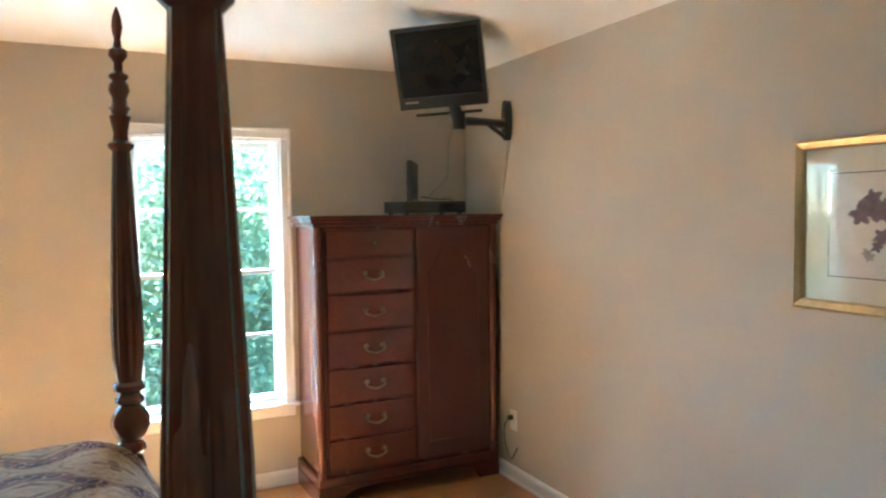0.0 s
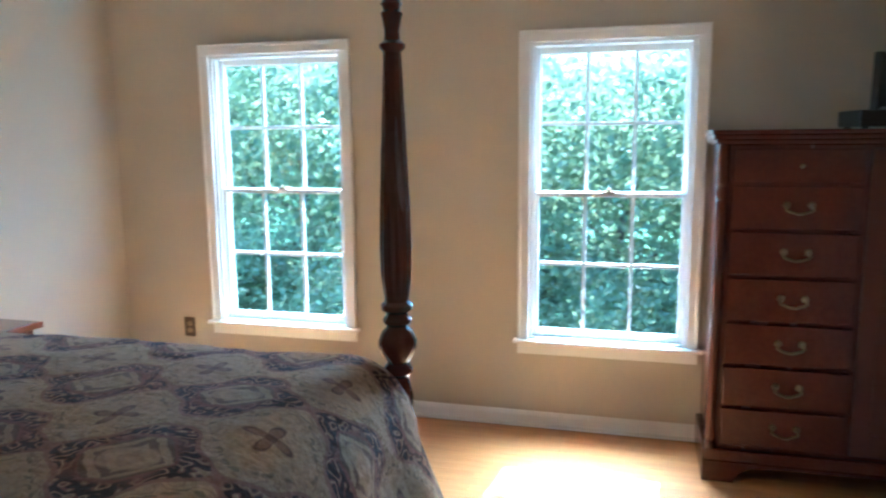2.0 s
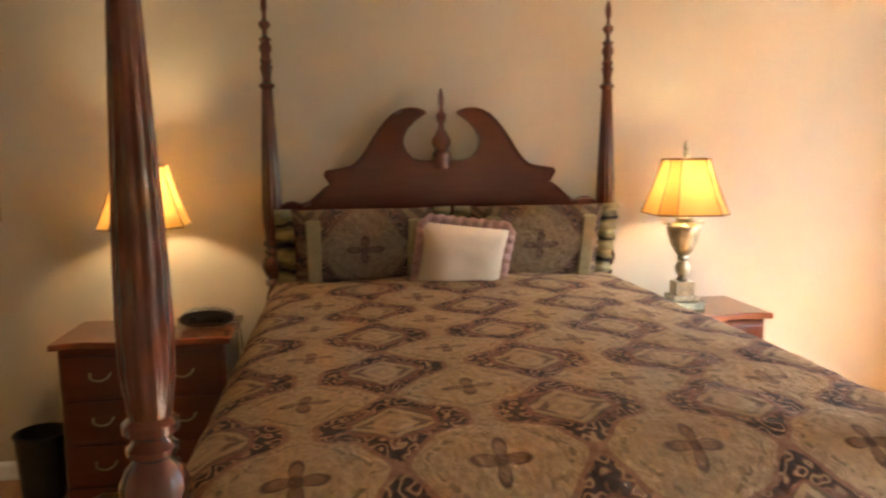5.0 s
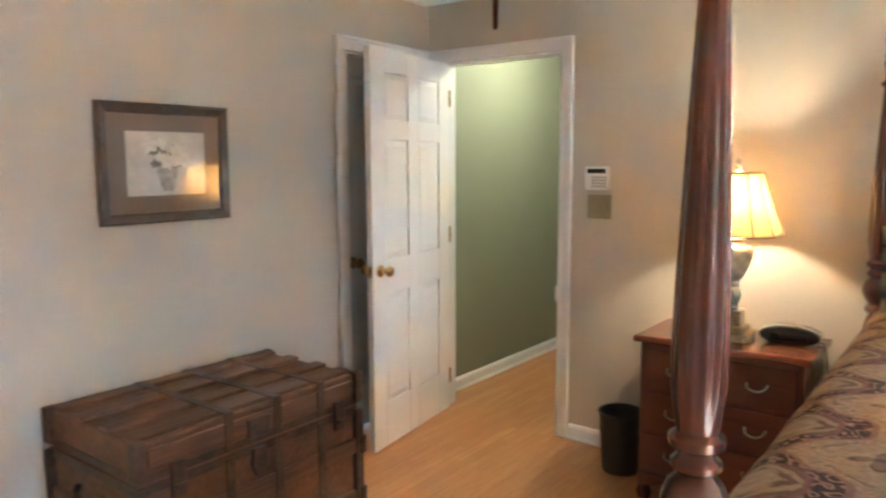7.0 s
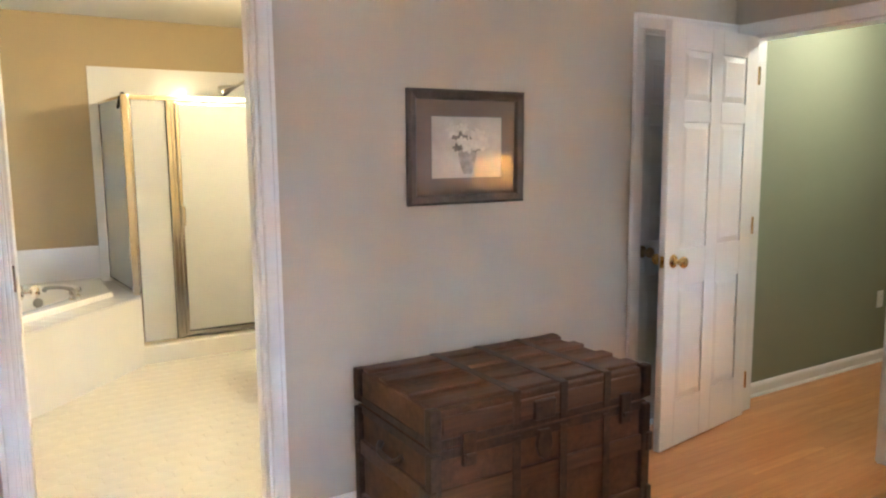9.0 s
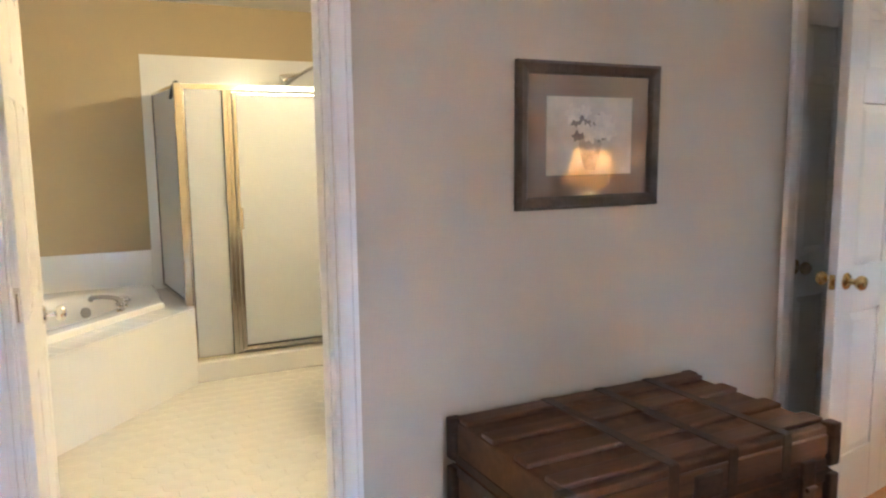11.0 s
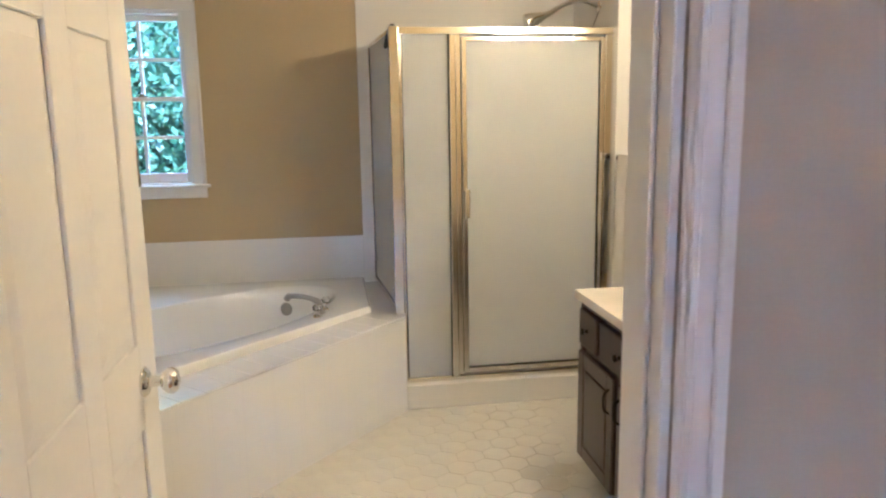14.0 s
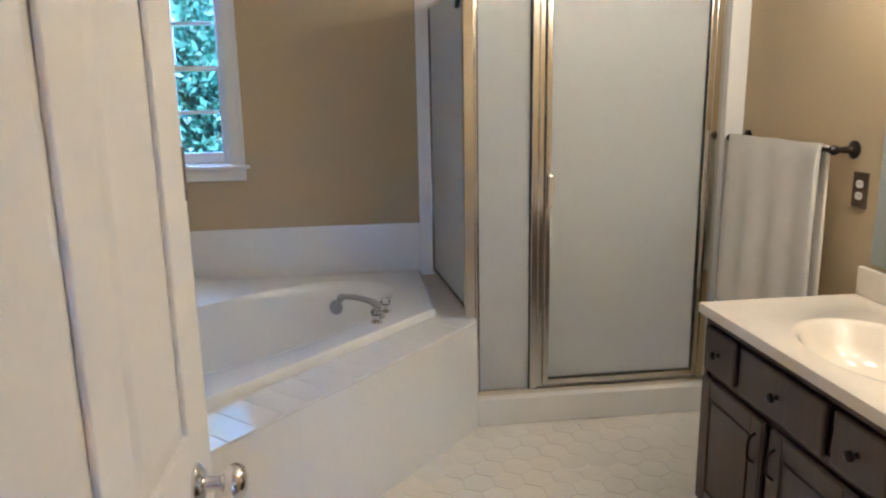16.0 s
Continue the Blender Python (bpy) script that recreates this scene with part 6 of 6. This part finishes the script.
loft(bm, [[(*p, 0.7455) for p in v_ring], [(*p, 0.771) for p in v_ring], [((p[0] - VC[0]) * 0.993 + VC[0], (p[1] - VC[1]) * 0.997 + VC[1], 0.777) for p in v_ring],
          oval(VC, 0.185, 0.265, 0, 0.777, 1.10), oval(VC, 0.185, 0.265, 0, 0.780, 1.07), oval(VC, 0.185, 0.265, 0, 0.779, 1.02), oval(VC, 0.185, 0.265, 0, 0.768, 0.97), oval(VC, 0.185, 0.265, 0, 0.72, 0.86),
          oval(VC, 0.185, 0.265, 0, 0.68, 0.68), oval(VC, 0.185, 0.265, 0, 0.66, 0.42), oval(VC, 0.185, 0.265, 0, 0.655, 0.1)], True)
part("counter", bm, MARBLE, ctop, smooth=True)
bm = blank()
box(bm, (1.5115, -1.904, 0.7775), (1.532, -0.452, 0.872), 0.004, seg=2)
part("backsplash", bm, MARBLE, ctop)
bm = blank()
lathe(bm, [(0.022, 0.0), (0.022, 0.004), (0.012, 0.006)], 20, pose(VC[0], VC[1], 0.656))
part("drain", bm, BRONZE, ctop)
vf = thing("sink_faucet", "dark bronze single-lever arched faucet", "faucet", pose(1.585, -1.40, 0.7785))
bm = blank()
box(bm, (-0.028, -0.085, 0.0), (0.028, 0.085, 0.010), 0.008, seg=2)
part("base_plate", bm, BRONZE, vf)
bm = blank()
lathe(bm, [(0.026, 0.010), (0.022, 0.03), (0.020, 0.10), (0.023, 0.115), (0.018, 0.13)], 20)
tube(bm, curve_pts([(0.0, 0, 0.075), (0.045, 0, 0.135), (0.10, 0, 0.140), (0.135, 0, 0.105), (0.140, 0, 0.085)], 6), 0.0125, 12)
part("spout", bm, BRONZE, vf, smooth=True)
bm = blank()
tube(bm, curve_pts([(0, 0, 0.13), (-0.01, 0, 0.155), (0.03, 0.0, 0.175), (0.07, 0, 0.182)], 6), [0.012] * 6 + [0.009] * 13, 10)
part("lever", bm, BRONZE, vf, smooth=True)
mir = thing("vanity_mirror", "frameless wall mirror above the vanity", "mirror", pose(0, 0, 0))
bm = blank()
box(bm, (1.5105, -1.868, 0.885), (1.5165, -0.50, 1.96), 0.001)
part("mirror_glass", bm, MIRROR, mir)
outlet(pose(1.51, -1.955, 1.112, 0, 0, -90), BROWN_PLATE, WHITE_PLASTIC, "dark outlet plate with cream sockets beside the mirror")
tb = thing("towel_bar", "dark bronze towel bar with round ends", "towel bar", pose(0, 0, 0))
bm = blank()
tube(bm, [(1.585, -2.665, 1.238), (1.585, -2.005, 1.238)], 0.008, 12)
part("bar", bm, BRONZE, tb, smooth=True)
for y in (-2.665, -2.005):
    bm = blank()
    lathe(bm, [(0.030, 0), (0.030, 0.005), (0.020, 0.012), (0.012, 0.022), (0.010, 0.055), (0.014, 0.064), (0.017, 0.078), (0.010, 0.090)], 20, pose(1.5105, y, 1.238, 0, 90, 0))
    part("end_post", bm, BRONZE, tb, smooth=True)


def towel():
    bm = blank()
    n, m2 = 40, 44
    front, back = 0.70, 0.62
    g = []
    for i in range(n + 1):
        y = -2.650 + 0.600 * i / n
        row = []
        for j in range(m2 + 1):
            s = j / m2 * (front + back + 0.04)
            fold = 0.007 * math.sin(i * 0.55) * min(1, abs(s - back) * 2.5) + 0.010 * noise.noise((y * 5, s * 1.2, 3))
            if s < back:
                x, z = 1.565, 1.248 - (back - s)
                x += 0.3 * fold
            elif s < back + 0.04:
                a = (s - back) / 0.04 * math.pi
                x, z = 1.585 - 0.020 * math.cos(a), 1.248 + 0.012 * math.sin(a)
            else:
                q = s - back - 0.04
                x, z = 1.605 + fold + 0.012 * q, 1.248 - q
            spread = 0.03 * max(0, 1.248 - z) * (i / n - 0.6)
            row.append(bm.verts.new((x, y + spread, z + 0.004 * noise.noise((y * 8, s * 3, 1)))))
        g.append(row)
    for i in range(n):
        for j in range(m2):
            bm.faces.new((g[i][j], g[i + 1][j], g[i + 1][j + 1], g[i][j + 1]))
    ob = part("bath_towel", bm, TERRY, smooth=True)
    s = ob.modifiers.new("thick", "SOLIDIFY")
    s.thickness = 0.007
    return tagged(ob, "white terry bath towel folded over the bar", "towel")


towel()

# ---- outdoors ----
bm = blank()
box(bm, (-400, -400, -3.2), (400, 400, -3.0))
GRASS = plain("lawn", (0.08, 0.16, 0.04), 0.9, spread=0.4, grain=4, blot=0.3, bump=0.4)
setting("ground", bm, GRASS, "green lawn round the house", "ground")


def leaf_mesh(name, count, rx, rz, size, seed, foliage):
    """A crown of many small leaves in uneven clumps, with gaps between."""
    rng = np.random.default_rng(seed)
    clumps = rng.normal(size=(70, 3))
    clumps /= np.linalg.norm(clumps, axis=1)[:, None]
    clumps *= (rng.uniform(0.25, 1.0, 70) ** 0.5)[:, None] * np.array([rx, rx, rz])
    which = rng.integers(0, 70, count)
    c = clumps[which] + rng.normal(size=(count, 3)) * np.array([0.42, 0.42, 0.26])
    a = rng.normal(size=(count, 3))
    a /= np.linalg.norm(a, axis=1)[:, None]
    b = np.cross(a, rng.normal(size=(count, 3)))
    b /= np.linalg.norm(b, axis=1)[:, None]
    s = rng.uniform(0.6, 1.3, count)[:, None] * size
    v = np.stack([c - a * s, c + b * s * 0.5, c + a * s, c - b * s * 0.5], 1).reshape(-1, 3)
    f = np.arange(count * 4).reshape(-1, 4)
    me = bpy.data.meshes.new(name)
    me.from_pydata(v.tolist(), [], f.tolist())
    me.materials.append(foliage)
    return me


CROWNS = [leaf_mesh("crown", 9500, 2.1, 2.5, 0.085, 11, LEAF), leaf_mesh("crown", 9500, 1.8, 2.9, 0.08, 12, LEAF), leaf_mesh("crown", 9500, 2.4, 2.2, 0.09, 13, LEAF)]
SHADED_CROWNS = [leaf_mesh("crown", 17000, 2.1, 2.5, 0.048, 21, LEAF_SHADED), leaf_mesh("crown", 17000, 1.8, 2.9, 0.046, 22, LEAF_SHADED), leaf_mesh("crown", 17000, 2.4, 2.2, 0.050, 23, LEAF_SHADED)]


def tree(x, y, h, k, turn, s, crowns):
    t = thing("tree", "leafy green broadleaf tree outside the window", "tree", pose(x, y, -3.0, 0, 0, turn), "trees outside the windows")
    bm = blank()
    rnd = random.Random(int(x * 10 + y))
    top = h - 0.6
    tube(bm, curve_pts([(0, 0, -0.1), (0.08, 0.05, h * 0.35), (-0.05, 0.1, h * 0.7), (0.0, 0.0, top)], 5), [0.17 - 0.13 * i / 15 for i in range(16)], 10)
    for q in range(7):
        a = rnd.uniform(0, 6.28)
        z = h * rnd.uniform(0.4, 0.8)
        ln = rnd.uniform(1.0, 1.8)
        tube(bm, curve_pts([(0, 0.05, z), (ln * 0.5 * math.cos(a), ln * 0.5 * math.sin(a), z + 0.35), (ln * math.cos(a), ln * math.sin(a), z + 0.9)], 4), [0.06 - 0.045 * i / 8 for i in range(9)], 7)
    part("trunk", bm, BARK, t, "grey-brown trunk and limbs", True)
    crown = new("crown", crowns[k])
    crown.parent = t
    crown.location = (0, 0, h)
    crown.scale = (s, s, s)
    return t


spots = [(-3.5, 14.5, 4.2, 0), (-0.3, 12.2, 3.4, 1), (2.2, 14.0, 3.6, 2), (5.0, 12.6, 3.9, 0), (-6.2, 17.0, 4.4, 2), (-1.8, 18.0, 4.9, 0), (3.8, 18.5, 4.8, 1), (8.0, 16.0, 4.3, 2), (7.2, 20.5, 5.0, 0), (0.8, 22.0, 4.4, 2),
         (-5.0, 22.5, 4.4, 1), (-9.5, 20.5, 4.4, 0)]
for i, (x, y, h, k) in enumerate(spots):
    tree(x * 1.25, y + 3.0, h, k, i * 47, 1.05 + 0.012 * y, CROWNS)
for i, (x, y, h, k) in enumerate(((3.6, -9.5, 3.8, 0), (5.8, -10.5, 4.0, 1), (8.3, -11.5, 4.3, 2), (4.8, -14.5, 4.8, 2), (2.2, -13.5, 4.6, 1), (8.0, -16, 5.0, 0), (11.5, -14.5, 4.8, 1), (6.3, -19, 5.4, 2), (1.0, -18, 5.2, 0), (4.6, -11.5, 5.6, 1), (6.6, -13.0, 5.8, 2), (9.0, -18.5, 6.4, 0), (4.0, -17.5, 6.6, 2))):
    tree(x, y, h, k, i * 61 + 20, 1.25 + 0.012 * abs(y), SHADED_CROWNS)

for i in range(16):
    s_ob = thing("shrub", "dense green shrub on the lawn", "shrub", pose(-9 + i * 1.45 + (i % 3) * 0.3, 13.2 + (i * 7 % 5) * 0.5, -3.0, 0, 0, i * 40), "shrubs outside the windows")
    c_ob = new("crown", CROWNS[i % 3])
    c_ob.parent = s_ob
    c_ob.location, c_ob.scale = (0, 0, 1.15 + 0.1 * (i % 4)), (0.72, 0.72, 0.62)


# ---- floor pieces ----
def plank_mesh(length):
    me = bpy.data.meshes.new("floor_board")
    w, e = 0.0567, 0.0005
    bm = blank()
    lo_v = [bm.verts.new(p) for p in ((0.0006, 0.0004, -0.0059), (length - 0.0006, 0.0004, -0.0059), (length - 0.0006, w - 0.0004, -0.0059), (0.0006, w - 0.0004, -0.0059))]
    mi_v = [bm.verts.new((v.co.x, v.co.y, -e)) for v in lo_v]
    hi_v = [bm.verts.new(p) for p in ((e, e, 0), (length - e, e, 0), (length - e, w - e, 0), (e, w - e, 0))]
    for a, b in ((lo_v, mi_v), (mi_v, hi_v)):
        for i in range(4):
            bm.faces.new((a[i], a[(i + 1) % 4], b[(i + 1) % 4], b[i]))
    bm.faces.new(hi_v)
    bm.to_mesh(me)
    bm.free()
    me.materials.append(OAK)
    return me


LENGTHS = (0.55, 0.75, 0.95, 1.20)
PLANKS = {q: plank_mesh(q) for q in LENGTHS}
rnd = random.Random(5)
rest_v, rest_f, count = [], [], 0
row = 0
y = -0.018
while y < NY - 0.05:
    xmin = -3.2 if y < 1.22 else 0.0
    x = xmin + 0.001
    if -0.03 < y < 0.0:
        x = xmin
    first = True
    while x < EX - 0.03:
        q = rnd.choice(LENGTHS)
        if first:
            q = rnd.choice(LENGTHS[:2])
            first = False
        end = min(x + q, EX - 0.002)
        near = (y < 1.6 and -1.6 < x < 2.3) or (4.2 < y and 2.2 < x < 4.3) or (y < 2.4 and 0.2 < x < 1.2)
        if near and count < 300 and abs(end - x - q) < 1e-6:
            ob = new("floor_board", PLANKS[q])
            ob.parent = subfloor
            ob.location = (x, y, 0)
            count += 1
        else:
            k = len(rest_v)
            e, w = 0.0005, 0.0567
            rest_v += [(x, y, -e), (end, y, -e), (end, y + w, -e), (x, y + w, -e), (x + e, y + e, 0), (end - e, y + e, 0), (end - e, y + w - e, 0), (x + e, y + w - e, 0)]
            rest_f += [(k + 4, k + 5, k + 6, k + 7), (k, k + 1, k + 5, k + 4), (k + 1, k + 2, k + 6, k + 5), (k + 2, k + 3, k + 7, k + 6), (k + 3, k, k + 4, k + 7)]
        x = end
    y += 0.057
me = bpy.data.meshes.new("floor_boards")
me.from_pydata(rest_v, [], rest_f)
me.materials.append(OAK)
ob = tagged(new("floor_boards", me), kind="stuff")
ob.parent = subfloor

HEX = 0.115


def hex_points(z, k):
    r = HEX / math.sqrt(3) * k
    return [(r * math.cos(math.pi / 6 + i * math.pi / 3), r * math.sin(math.pi / 6 + i * math.pi / 3), z) for i in range(6)]


HEX_TILE = plain("hex_tile_glaze", (0.76, 0.73, 0.66), 0.14, spread=0.035, grain=14, blot=5, bump=0.02, coat=0.4)
hm = bpy.data.meshes.new("hex_tile")
bm = blank()
loft(bm, [hex_points(-0.0038, 0.982), hex_points(-0.0010, 0.982), hex_points(0, 0.962)], True)
bm.to_mesh(hm)
bm.free()
hm.materials.append(HEX_TILE)
rest_v, rest_f, count = [], [], 0
for j in range(36):
    for i in range(28):
        cx = 1.52 + (i + 0.5 * (j % 2)) * HEX
        cy = -0.16 - j * HEX * math.sqrt(3) / 2
        if cx > 4.40 or cy < -3.55 or cx - cy > 5.44 or (cy < -2.71):
            continue
        if cx < 1.55 and cy > -1.9:
            continue
        if 2.02 < cx < 3.32 and -2.72 < cy < -0.5 and count < 300:
            ob = new("hex_tile", hm)
            ob.parent = bath_floor
            ob.location = (cx, cy, 0)
            count += 1
        else:
            k = len(rest_v)
            rest_v += [(cx + a, cy + b, c) for a, b, c in hex_points(-0.0010, 0.982) + hex_points(0, 0.962)]
            rest_f += [tuple(range(k + 6, k + 12))] + [(k + q, k + (q + 1) % 6, k + 6 + (q + 1) % 6, k + 6 + q) for q in range(6)]
me = bpy.data.meshes.new("hex_tiles")
me.from_pydata(rest_v, [], rest_f)
me.materials.append(HEX_TILE)
ob = tagged(new("hex_tiles", me), kind="stuff")
ob.parent = bath_floor
bm = blank()
box(bm, (2.625, -0.140, -0.004), (3.417, -0.020, 0.006), 0.003)
setting("threshold", bm, TRIM_PAINT, "pale threshold strip in the bathroom doorway", "threshold")
